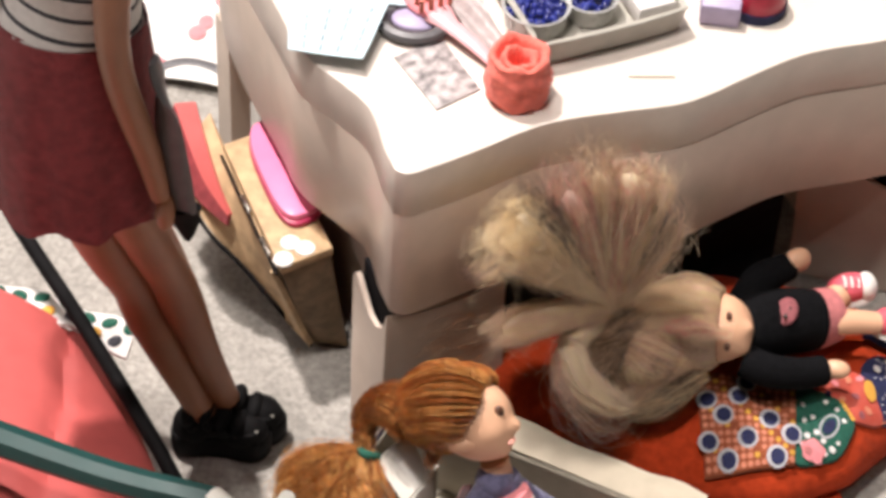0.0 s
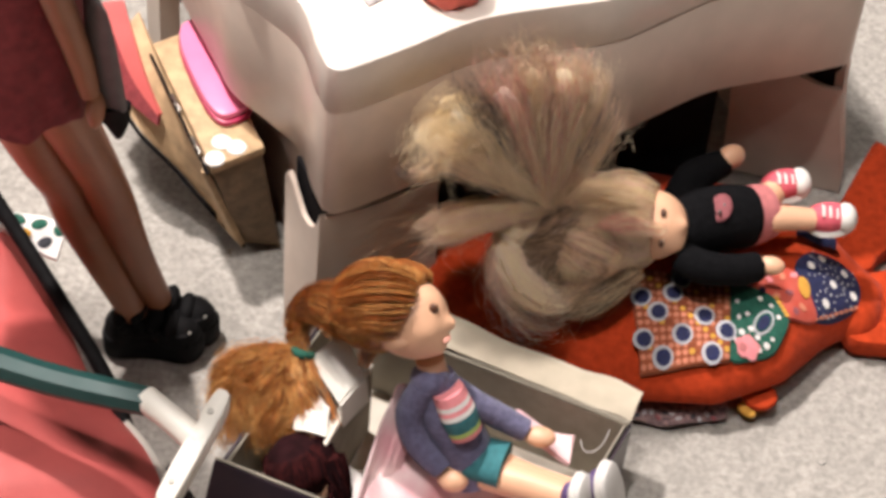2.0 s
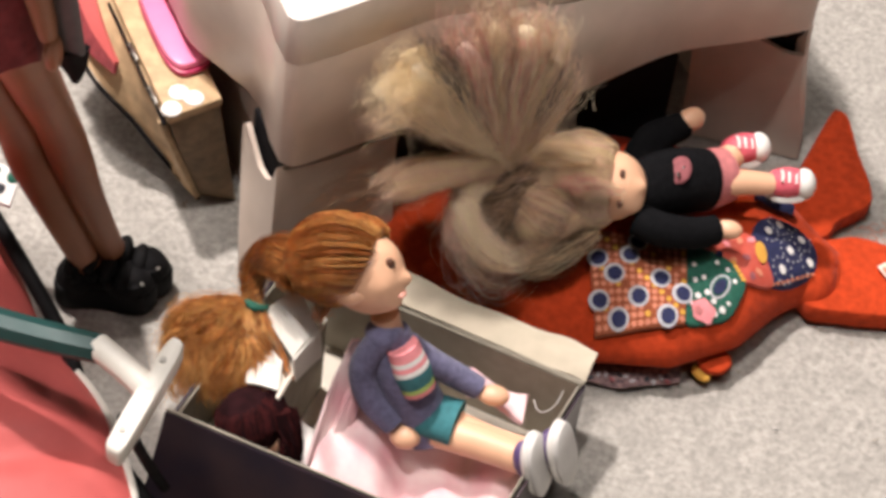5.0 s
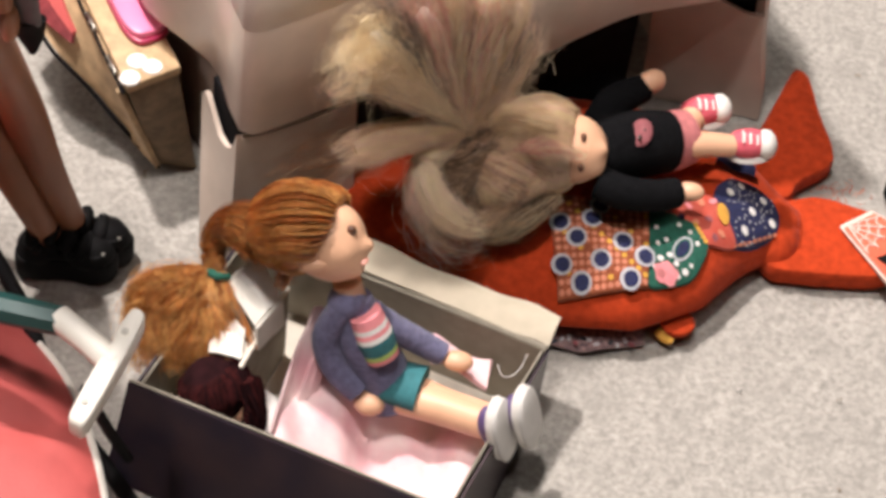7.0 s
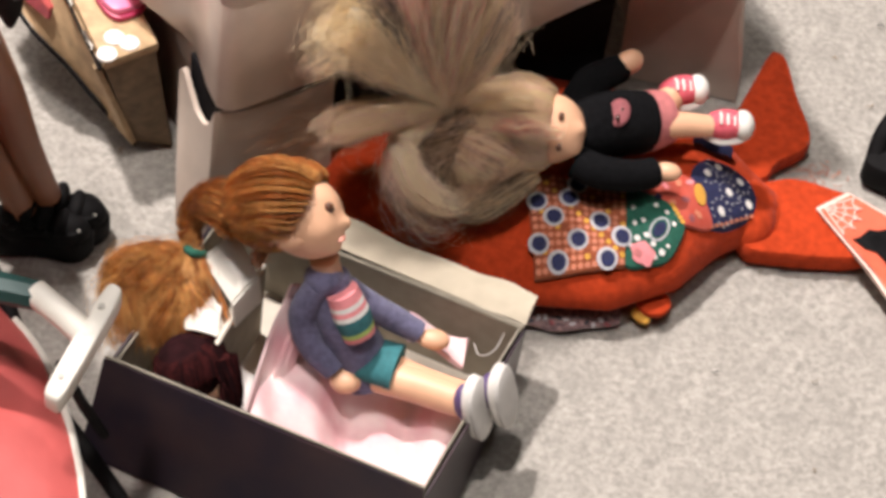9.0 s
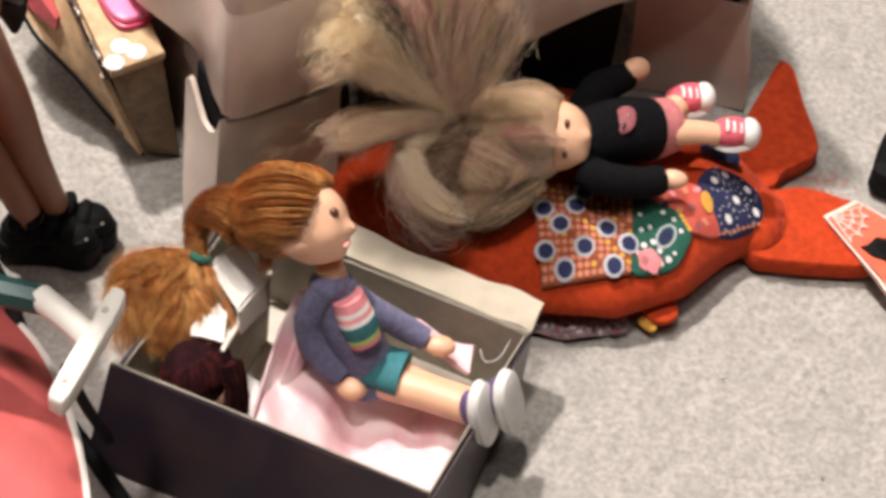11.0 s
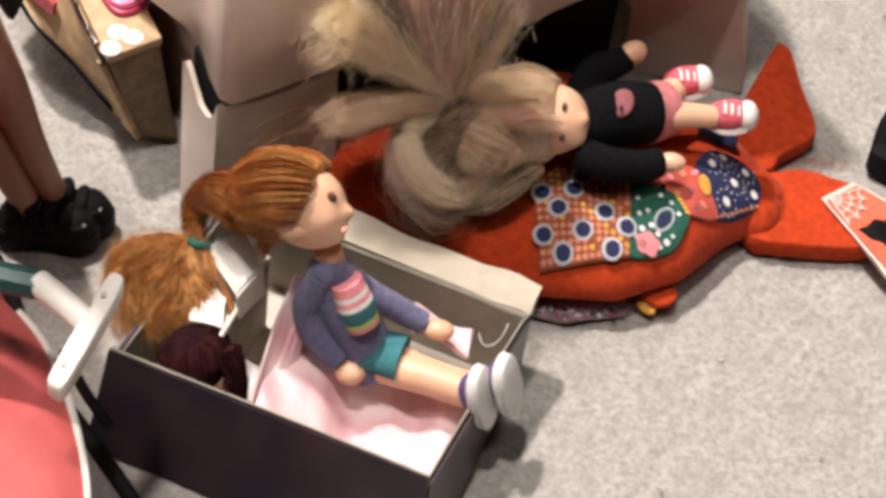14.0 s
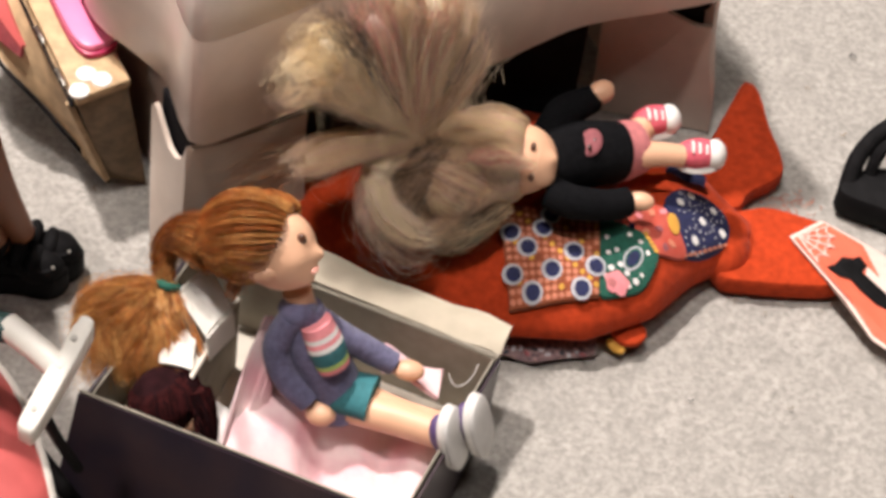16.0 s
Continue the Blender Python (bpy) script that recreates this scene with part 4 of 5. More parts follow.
    cap_strands(mb, (-34.6, -57.2, 69.8), 12.0, (-0.80, 0.18, -0.42), FACE, 5200, [REDHAIR, REDHAIR, REDGOLD], 11, 0.085, 1.012, (74, 94))
    mb.ball((-41.5, -56, 67.5), (11.5, 13.0, 12.4), REDCAP, (0, 0, 0), 32, 22)
    cap_strands(mb, (-41.5, -56, 67.5), 12.4, (-0.85, 0.1, -0.5), (0.75, -0.1, 0.66), 3800, [REDDEEP, REDHAIR, REDHAIR, REDGOLD, REDGOLD], 17, 0.085, 1.015, (20, 100))
    mats = [REDHAIR, REDGOLD, REDHAIR, REDDEEP]
    HC = Vector((-36, -57, 69.3))
    for k in range(13):
        w = radians(-28 + 12 * k)
        d0 = Vector((0.17 + 0.30 * math.sin(w), -0.72 * math.cos(w) - 0.1, 0.75 * math.sin(w) + 0.35)).normalized()
        d2 = Vector((-0.86, -0.30 * math.cos(w), -0.35 + 0.30 * math.sin(w))).normalized()
        d1 = (d0 + d2 + Vector((0, -0.5 * math.cos(w), 0.55))).normalized()
        mb.hair([HC + d0 * 11.6, HC + (d0 + d1).normalized() * 12.5, HC + d1 * 12.8, HC + (d1 + d2).normalized() * 13.2, HC + d2 * 14.2], 3.8, 4.6, 260, [(REDHAIR, REDGOLD), (REDHAIR, REDHAIR, REDDEEP), (REDGOLD, REDGOLD, REDHAIR)][k % 3], 0.075, 1.2, 300 + k, 14, 0.14, 0)
    mb.hair([(-49, -56, 62), (-57, -51, 59), (-63, -49, 52), (-64, -53, 46), (-61, -57, 43)], 7.0, 3.2, 900, mats, 0.12, 0.9, 12, 10)
    mb.tube([(-64.5, -57, 44), (-62, -59.5, 45.5), (-59, -58, 43.5), (-61, -55.5, 41.5), (-64.5, -57, 44)], 1.3, GREEN, 8, 4, False)
    for k in range(8):
        x = -82 + 3.3 * k
        mb.hair([(-63, -57.5, 42), (x * 0.5 - 32, -58.5, 41.5), (x, -62 - 0.5 * k, 37), (x + 0.8 * math.sin(k), -70 - 0.5 * k, 28), (x + 2, -77 + 0.4 * k, 18 + 0.6 * k)], 2.0, 3.9, 520, mats if k % 3 else [REDGOLD, REDHAIR], 0.10, 2.6, 30 + k, 12, 1.0, 0.55)
    mb.hair([(-61, -58, 43), (-54, -66, 38), (-48, -74, 31)], 1.4, 1.2, 60, [DARKHAIR, REDHAIR], 0.24, 0.6, 44, 8)
    mb.hair([(-43, -58, 60), (-42, -60, 54), (-44, -63, 47)], 3.0, 2.0, 90, [REDHAIR], 0.2, 1.2, 45, 8)
    single("small_doll", mb, (-8, -75, 5), "small copper-haired doll in blue-grey cardigan sitting in the box", "doll")


def blonde_doll():
    mb = MB()
    # hoodie, skirt, legs
    mb.tube([(40, 8, 43), (46, 11, 44), (54, 15.5, 43), (62.5, 20, 40.5)], [8.5, 10.0, 10.2, 9.6], BLACKCLOTH, 18, 6)
    mb.tube([(41, 17, 45), (44.5, 26, 47), (50, 32, 47), (54, 35.5, 46.5)], [5.6, 5.6, 4.8, 4.2], BLACKCLOTH, 12, 6)
    mb.ball((55.8, 36.5, 48.2), (5.0, 3.6, 4.0), SKIN, (0, 0, 40))
    mb.tube([(43, -2, 43), (50, -4, 42), (60, -1, 39), (67, 3, 37.5)], [5.2, 5.4, 5.0, 4.6], BLACKCLOTH, 12, 6)
    mb.ball((71, 4.5, 37), (4.4, 3.0, 2.8), SKIN)
    mb.ball((53.5, 11.0, 52.6), (3.4, 4.6, 1.0), DIMROSE, (22, 0, -10))
    for d in (-1.6, 1.6):
        mb.ball((53.8 + 0.4 * d, 9.8 + d, 53.5), (0.7, 0.9, 0.4), EYEDARK, (22, 0, 0), 8, 6)
    mb.tube([(60, 19, 40), (64.5, 22, 39.5), (69, 25, 39)], [9.5, 9.3, 8.4], ROSE, 18, 4)
    mb.tube([(65, 18.5, 41), (75, 21.0, 41), (83, 22.8, 40)], [4.8, 3.9, 3.4], SKIN, 12, 6)
    mb.tube([(65, 26, 40), (69, 29.5, 41), (71.5, 32.8, 42)], [5.0, 4.4, 3.8], SKIN, 12, 6)
    for (x, y, z, a) in ((87.5, 24.2, 40.5, 6), (73, 33.8, 42.5, 14)):
        m = Euler((0, 0, radians(a))).to_matrix()
        mb.ball((x, y, z), (7.2, 4.8, 4.4), SNEAKER, (0, -8, a), 18, 12)
        p = Vector((x, y, z)) + m @ Vector((5.2, -0.2, 0.3))
        mb.ball(p, (3.6, 4.7, 4.5), SOLE, (0, -8, a), 16, 10)
        p = Vector((x, y, z)) + m @ Vector((1, -0.6, -3.2))
        mb.ball(p, (7.8, 5.0, 1.5), SOLE, (0, -8, a), 18, 8)
        for k in range(3):
            p = Vector((x, y, z)) + m @ Vector((-2.2 + 2.1 * k, -0.8, 4.3 - 0.3 * k))
            mb.tube([p + m @ Vector((0, -2.4, -0.8)), p + Vector((0, 0, 0.35)), p + m @ Vector((0, 2.0, -0.6))], 0.5, SOLE, 6, 3)
    # head
    mb.head((34, 4, 49), 10.4, SKIN, [((43.0, 0.2, 55.0), 1.5, 0.17), ((42.5, -2.5, 52.5), 0.6, 0.5), ((43.0, -3.6, 48.5), 1.2, 0.25), ((36.2, 0.5, 58.6), -0.4, 0.2), ((36.8, -5.8, 52.2), -0.4, 0.2)])
    for p in ((36.2, 0.5, 58.6), (36.8, -5.8, 52.2)):
        mb.ball(p, (0.9, 1.5, 1.1), IRIS, (0, 0, 0), 12, 8)
    BF = (0.97, -0.05, 0.10)
    mb.ball((25, 4.5, 48.5), (14.2, 14.6, 14.6), BLONDECAP, (0, 0, 0), 40, 28, 1.0, (BF, 8.6))
    tones = [BLONDE, BLONDE, BLONDE, PALEHAIR]
    cap_strands(mb, (25, 4.5, 48.5), 14.4, (-0.93, -0.1, 0.35), BF, 2800, [ASHHAIR, BLONDE, PALEHAIR, BLONDE, BLONDE, BLONDE], 21, 0.085, 1.01, (42, 64))
    mb.ball((13, -6, 47.5), (12, 12.5, 12), BLONDECAP, (0, 0, 0), 28, 18)
    mb.hair([(35, -6, 57.5), (28, -8, 60.5), (18, -9, 60)], 4.5, 7.5, 140, [PALEHAIR, PINKTINT, BLONDE], 0.08, 3.4, 22, 8, 0.3, 0)
    mb.hair([(29.6, -8.4, 61.4), (23.8, -9.0, 61.3), (17.0, -8.3, 60.0)], 2.6, 4.2, 150, [PINKTINT, PALEHAIR, PINKTINT, BLONDE], 0.09, 2.8, 24, 8, 0.4, 0)
    mb.hair([(26, 2, 60), (14, 0, 62), (4, -3, 63)], 6.0, 5.5, 300, [BLONDE, PALEHAIR, BLONDE], 0.09, 2.4, 23, 10, 0.7, 0.9)
    cap_strands(mb, (13, -6, 47.5), 12.2, (-0.75, -0.2, 0.55), (0.8, -0.35, 0.2), 1900, [ASHHAIR, PALEHAIR, BLONDE, BLONDE], 25, 0.085, 1.01, (15, 85))
    # upright fan against the table front
    B0 = (1, -4, 62)
    fans = [
        ((-15, -8, 75), (-27, -12, 83), (-34, -16, 82), 4.0, [ASHHAIR, BLONDE, PALEHAIR, SILVERHAIR], 120),
        ((-16, -7, 77), (-28, -11, 90), (-34, -15, 88), 7.5, [BLONDE], 170),
        ((-15, -7, 80), (-24, -9, 97), (-30, -11, 100), 7.5, [BLONDE], 190),
        ((-12, -5, 83), (-19, -8, 99), (-23, -8, 106), 4.2, [SILVERHAIR, SILVERHAIR, ASHHAIR], 120),
        ((-8, -3, 85), (-13, -2, 100), (-16, 0, 107), 5.5, [PALEHAIR, PINKTINT, ASHHAIR, PALEHAIR], 150),
        ((-4, -1, 87), (-6, 2, 104), (-8, 4, 112), 5.0, [BLONDE, ASHHAIR, PALEHAIR], 150),
        ((1, 1, 87), (2, 6, 102), (1, 8, 107), 6.5, [BLONDE, PALEHAIR, BLONDE, PINKTINT], 180),
        ((4, 3, 83), (7, 9, 97), (7, 11, 101), 6.5, [BLONDE, BLONDE, PALEHAIR], 190),
        ((8, 5, 75), (12, 11, 88), (13, 13, 91), 5.5, [PALEHAIR, BLONDE, PALEHAIR, SILVERHAIR], 170),
        ((9, 3, 70), (15, 11, 80), (17, 14, 84), 3.4, [PALEHAIR, ASHHAIR, BLONDE], 130),
    ]
    def free(p, d):
        """The tufts stand clear of the apron, up and forwards."""
        return Vector(p) + Vector((0, -0.71, 0.71)) * d
    for k, (p1, p2, p3, r, m, n) in enumerate(fans):
        p1, p2, p3 = [free(p, d * min(1.0, 0.45 + 0.09 * k)) for p, d in ((p1, 12), (p2, 19), (p3, 22))]
        mb.hair([free(B0, 3), p1, p2, p3], 3.0, r * 1.08, int(n * 1.9), m, 0.10, 1.7, 50 + k, 12, 0.75, 0.9)
        tip = Vector(p3) + (Vector(p3) - Vector(p2)) * 0.7
        if k < 8:
            mb.hair([p1, p2, p3, tip], r * 0.8, r * 1.25, 150, m, 0.06, 3.4, 150 + k, 14, 0.75, 0)
    # hanging locks
    mb.hair([(0, -8, 63), (-15, -19, 69), (-26, -24.5, 68.5), (-34, -29.5, 67)], 3.0, 4.8, 260, [BLONDE, PALEHAIR], 0.09, 2.0, 70, 10, 1.0, 0.92)
    mb.hair([(-20, -14, 61), (-38, -24, 58), (-54, -34, 54)], 3.5, 9.0, 50, [ASHHAIR, REDHAIR], 0.07, 5.0, 71, 12, 1.0, 0)
    # Dark lock: the shaded gap below the crown, painted as hair colour.
    mb.hair([(8, -4, 56), (2, -11, 54), (2, -16, 46), (9, -16, 36)], 7.0, 6.0, 600, [DARKHAIR, ASHHAIR], 0.12, 1.8, 72, 12)
    mb.hair([(-2, -10, 60), (-8, -19, 60), (-4.5, -26, 53), (4.5, -27.5, 45), (12, -22, 39)], 3.4, 3.9, 260, [BLONDE, BLONDE, PALEHAIR], 0.10, 2.4, 73, 12, 1.0, 0.95)
    mb.hair([(-8, -18, 54), (-7, -25, 45), (2, -28, 37), (12, -23, 33)], 3.0, 4.2, 260, [ASHHAIR, DARKHAIR, PALEHAIR, SILVERHAIR], 0.07, 5.0, 77, 14, 1.0, 0)
    mb.hair([(-3, -14, 60), (-10, -21, 57), (-8, -27, 49), (0, -29, 43)], 2.0, 3.0, 160, [PALEHAIR, PINKTINT, BLONDE], 0.07, 3.6, 78, 14, 1.0, 0)
    mb.hair([(0, -7, 60), (-7, -12, 58), (-9, -18, 49), (-4, -22, 40), (5, -23, 34)], 3.0, 3.2, 360, [PALEHAIR, ASHHAIR], 0.12, 2.4, 75, 12, 1.0, 0.5)
    mb.hair([(22, -7, 50), (14, -14, 42), (6, -19, 34)], 6.0, 4.4, 420, [ASHHAIR, PALEHAIR, BLONDE], 0.09, 1.8, 74, 10)
    mb.hair([(30, -5, 40), (20, -14, 36), (8, -19, 31)], 4.0, 5.0, 468, [ASHHAIR, BLONDE, DARKHAIR], 0.12, 1.8, 76, 10)
    # flyaway fuzz round every lock
    for k, (a, m, z) in enumerate([((1, -6, 64), (-18, -18, 92), (-32, -26, 108)), ((1, -6, 64), (-8, -13, 96), (-14, -16, 122)), ((1, -6, 64), (3, -8, 96), (3, -7, 120)), ((3, -5, 64), (9, -4, 88), (14, -2, 106)),
                                   ((14, -6, 58), (-4, -16, 54), (0, -24, 38)), ((30, 0, 58), (18, -2, 64), (4, -4, 64)), ((0, -8, 63), (-18, -20, 68), (-34, -29, 67))]):
        mb.hair([a, m, z], *((2.5, 4.5, 120) if k == 6 else (6.0, 9.5, 110 if k == 4 else 170)), [DARKHAIR, PALEHAIR, ASHHAIR] if k == 4 else [BLONDE, PALEHAIR, BLONDE], 0.05, 5.0, 200 + k, 14, 0.8, 0)
    single("small_doll", mb, (45, 12, 28), "small doll with tangled blonde hair and black hoodie, lying down", "doll")


def wine_doll():
    mb = MB()
    c = (-58, -83, 26)
    mb.ball(c, (9.4, 9.0, 8.0), WINEHAIR, (0, 0, 0), 24, 16)
    cap_strands(mb, c, 9.7, (0.3, -0.5, -0.8), (-0.5, 0.3, 0.8), 1600, [WINEHAIR, WINERED, WINEHAIR], 31, 0.12)
    mb.hair([(-49, -84, 32), (-46, -88, 24), (-46, -92, 12)], 3.0, 3.0, 120, [WINERED, WINEHAIR], 0.28, 0.9, 33, 8)
    mb.ball((-52, -87, 22), (5, 4, 5), SKIN)
    mb.tube([(-60, -87, 18), (-55, -88, 14), (-48, -90, 8)], [5.5, 5.5, 5], ORANGE, 14, 5)
    mb.tube([(-50, -93, 15), (-45, -93, 12), (-42, -92, 8)], [5, 4, 4], CLOTHWHITE, 12, 5)
    mb.tube([(-54, -77, 30), (-58, -73, 31.5), (-61, -71, 31)], [2.4, 2.2, 1.8], SKIN, 10, 4)
    single("small_doll", mb, (-54, -90, 3), "small doll with dark wine-red hair tucked in the box corner", "doll")


tall_doll()
red_doll()
blonde_doll()
wine_doll()


# ---- card box ----
def card_box():
    nl, nr, fr, fl = Vector((-81, -92, 0)), Vector((11, -120, 0)), Vector((33.5, -57, 0)), Vector((-58, -28, 0))
    b = thing("card_box", (nl + fr) / 2, "open shallow card box, dark printed outside and pale inside", "box")

    # the foot of the near side stands out
    nlb, nrb = nl + Vector((-5, -9.5, 0)), nr + Vector((1, -11, 0))

    def wall(name, p, q, pb, qb, h, label, outm=NAVYCARD, rim=CARDIN):
        d = (q - p).normalized()
        nrm = Vector((-d.y, d.x, 0))

        def side(off, h1):
            def at(s, t):
                t2 = t * t
                return (p.lerp(q, s) + Vector((0, 0, h1))).lerp(pb.lerp(qb, s) + Vector((0, 0, 0.2)), t) + nrm * (off + 0.6 * math.sin(7 * s + 2) * t * (1 - t) + 0.3 * t2)
            return at
        mb = MB()
        mb.sheet(side(0, h), 16, 6, outm, 0.8)
        mb.sheet(side(1.4, h - 0.2), 16, 6, CARDIN, 0.7)
        mb.tube([p + nrm * 0.9 + Vector((0, 0, h + 0.3)), p.lerp(q, 0.5) + nrm * 1.2 + Vector((0, 0, h + 0.5)), q + nrm * 0.9 + Vector((0, 0, h + 0.3))], 0.34, rim, 6, 4)
        part(name, mb, b, label)
    wall("near_panel", nl, nr, nlb, nrb, 34, "glossy dark navy printed side with a pale cut edge")
    wall("end_panel", nr, fr, nrb, fr, 30, "dark printed end")
    wall("far_panel", fr, fl, fr, fl, 31, "far side, grey inside", CARDIN)
    wall("end_panel", fl, nl, fl, nlb, 27, "dark printed end")
    mb = MB()
    mb.slab([tuple(p.xy) for p in (nl, nr, fr, fl)], 0.2, 1.4, PAPER, None, 0.2)
    part("bottom", mb, b, "pale card bottom")
    # folded pale flap along the far side
    a, c = fr + Vector((0.5, 0.5, 31)), fl + Vector((6, -2, 33))
    mb = MB()
    def flap(s, t):
        p = a * (1 - s) + c * s
        return p + Vector((2.6, 10.0, 0.2)) * t + Vector((0, 0, 1.6 * math.sin(math.pi * t) + 0.9 * math.sin(9 * s + 1) * t + 0.5 * math.sin(23 * s) * t)) + Vector((0, 0, 1.0 * t * t + 0.8 * math.sin(31 * s + 4 * t) * max(0, 0.25 - s) * 4))
    mb.sheet(flap, 24, 6, CREAMCARD, 1.3)
    part("flap", mb, b, "pale cream flap folded outwards")
    # partition
    mb = MB()
    p, q = Vector((-43, -50, 0)), Vector((-53, -84, 0))
    d = (q - p).normalized()
    nrm = Vector((-d.y, d.x, 0))
    mb.slab([tuple(p.xy), tuple(q.xy), tuple((q + nrm).xy), tuple((p + nrm).xy)], 1.4, 33, CARDIN, None, 0.3)
    mb.tube([p + nrm * 0.5 + Vector((0, 0, 33)), q + nrm * 0.5 + Vector((0, 0, 33))], 0.8, PAPER, 6, 1)
    part("partition", mb, b, "bent card divider with a white edge")
    # blanket
    mb = MB()
    def cloth(s, t):
        x = -40 + 54 * s + 9 * t
        y = -100 - 16 * s + 42 * t
        rise = 14 * (1 - s) ** 3 + 6 * math.exp(-((t - 0.9) / 0.2) ** 2)
        z = 7.5 + rise + 4.0 * math.sin(9 * s - 1.5 * t + 0.9 * math.sin(3 * t)) + 2.1 * math.sin(17 * s + 4 * t + 2 * math.sin(2.5 * t)) + 0.8 * math.sin(6 * t - 4 * s) + 0.4 * math.sin(33 * s + 9 * t) + 7 * math.exp(-((s - 1) / 0.13) ** 2 - ((t - 0.25) / 0.25) ** 2)
        return (x, y, z)
    mb.sheet(cloth, 44, 34, BLANKET, 1.0)
    def tail(s, t):
        return (-34 + 9 * t - 7 * s, -66 - 20 * s + 3 * t, 44 - 32 * s + 1.5 * math.sin(8 * t + 4 * s) + 0.8 * math.sin(22 * t + 3 * s))
    mb.sheet(tail, 24, 10, BLANKET, 1.0)
    single("pink_blanket", mb, (-10, -90, 2), "crumpled pale pink and white soft blanket lining the box", "blanket")
    mb = MB()
    mb.sheet(lambda s, t: (1 + 17 * s, -64 - 4.5 * s + 8 * t, 25 + 2.5 * math.sin(4 * s + 2 * t) + 2 * t), 12, 8, BLANKET, 1.4)
    single("pink_cloth", mb, (9, -62, 12), "small folded pink cloth beside the seated doll", "cloth")
    # white sheet and curved white piece left of the divider
    mb = MB()
    mb.sheet(lambda s, t: (-50 + 14 * s - 3 * t, -98.5 - 4 * s + 26 * t, 8 + 3 * math.sin(3 * s + 2 * t) + 10 * t * t), 14, 14, CLOTHWHITE, 0.8)
    single("white_cloth", mb, (-44, -88, 2), "folded white cloth in the box", "cloth")
    mb = MB()
    def span(a, b, c, d, bow):
        a, b, c, d = [Vector(q) for q in (a, b, c, d)]
        return lambda u, t: (a.lerp(b, u)).lerp(d.lerp(c, u), t) + Vector((0, 0, bow * math.sin(math.pi * u) * (1 - 0.4 * t)))
    mb.sheet(span((-59, -59, 42), (-50, -52, 46), (-43, -63, 44), (-49, -71, 40), 2.2), 16, 12, WHITE, 0.9)
    mb.sheet(span((-49, -71, 39.6), (-43, -63, 43.6), (-42, -63, 33), (-48, -72, 31), 0.6), 10, 10, WHITE, 0.9)
    mb.sheet(span((-63, -62, 36), (-52, -63, 38), (-51.5, -79, 34.4), (-61, -77, 33), 1.4), 14, 14, WHITE, 0.8)
    mb.tube([(-59, -59, 42.4), (-54, -55, 46), (-50, -52, 46.3)], 0.7, WHITE, 8, 5)
    single("white_package", mb, (-54, -62, 10), "curved glossy white plastic packaging piece behind the divider", "packaging")
    mb = MB()
    mb.tube([(20, -64, 29), (21.5, -66.5, 27.5), (24, -66.5, 27.5), (26.5, -64.5, 29), (28, -61, 31.5)], 0.13, CLOTHWHITE, 6, 5)
    single("white_thread", mb, (24, -65, 20), "short loose white thread hanging at the box corner", "thread")


card_box()


# ---- plush fish ----
FX = [-50, -44, -30, 0, 35, 60, 80, 92, 100, 110]
FLOW = [16, 8, -6, -25, -32.5, -30, -17.5, -0.5, 7, 10]
FUP = [26, 34, 44, 54, 58, 57, 52, 44, 36, 30]
FH = [8, 14, 20, 25, 27, 27, 25, 20, 16, 10]


def fish_z(x, y):
    lo, up, h = table(x, FX, FLOW), table(x, FX, FUP), table(x, FX, FH)
    q = min(1.0, abs((y - (lo + up) / 2) / ((up - lo) / 2)))
    e = h * 0.42
    return e + (h - e) * math.sqrt(max(0, 1 - q ** 2.3)) + 0.5 * math.sin(x * 0.21 + y * 0.13) * (1 - q * q)


def drape(mb, x, y, rx, ry, material, lift, n=16, rings=2, turn=0.0, wob=0.0):
    """A thin cloth disc lying on the fish."""
    verts, faces = [], []
    for k in range(rings + 1):
        for i in range(n):
            a = 2 * math.pi * i / n
            w = 1 + wob * math.sin(5 * a)
            px, py = rx * w * k / rings * math.cos(a), ry * w * k / rings * math.sin(a)
            X, Y = x + px * math.cos(turn) - py * math.sin(turn), y + px * math.sin(turn) + py * math.cos(turn)
            verts.append((X, Y, fish_z(X, Y) + lift))
    for k in range(rings):
        for i in range(n):
            j = (i + 1) % n
            faces.append((k * n + i, (k + 1) * n + i, (k + 1) * n + j, k * n + j))
    mb.add(verts, faces, material)


def drape_poly(mb, outline, material, lift, rings=7, edge=1.6):
    """A cloth flap of any outline lying on the fish, with a turned-down edge of real thickness."""
    mid = sum((Vector(p) for p in outline), Vector((0, 0))) / len(outline)
    n, verts, faces = len(outline), [], []
    for k in range(rings + 2):
        u = min(1.0, (k + 0.02) / rings)
        for p in outline:
            q = mid.lerp(Vector(p), u)
            z = fish_z(q.x, q.y) + lift + 0.25 * math.sin(0.5 * q.x + 0.4 * q.y) * u
            verts.append((q.x, q.y, z - (edge if k > rings else 0.35 if k == rings else 0)))
    for k in range(rings + 1):
        for i in range(n):
            j = (i + 1) % n
            faces.append((k * n + i, (k + 1) * n + i, (k + 1) * n + j, k * n + j))
    faces.append(tuple(range(n)))
    mb.add(verts, faces, material)


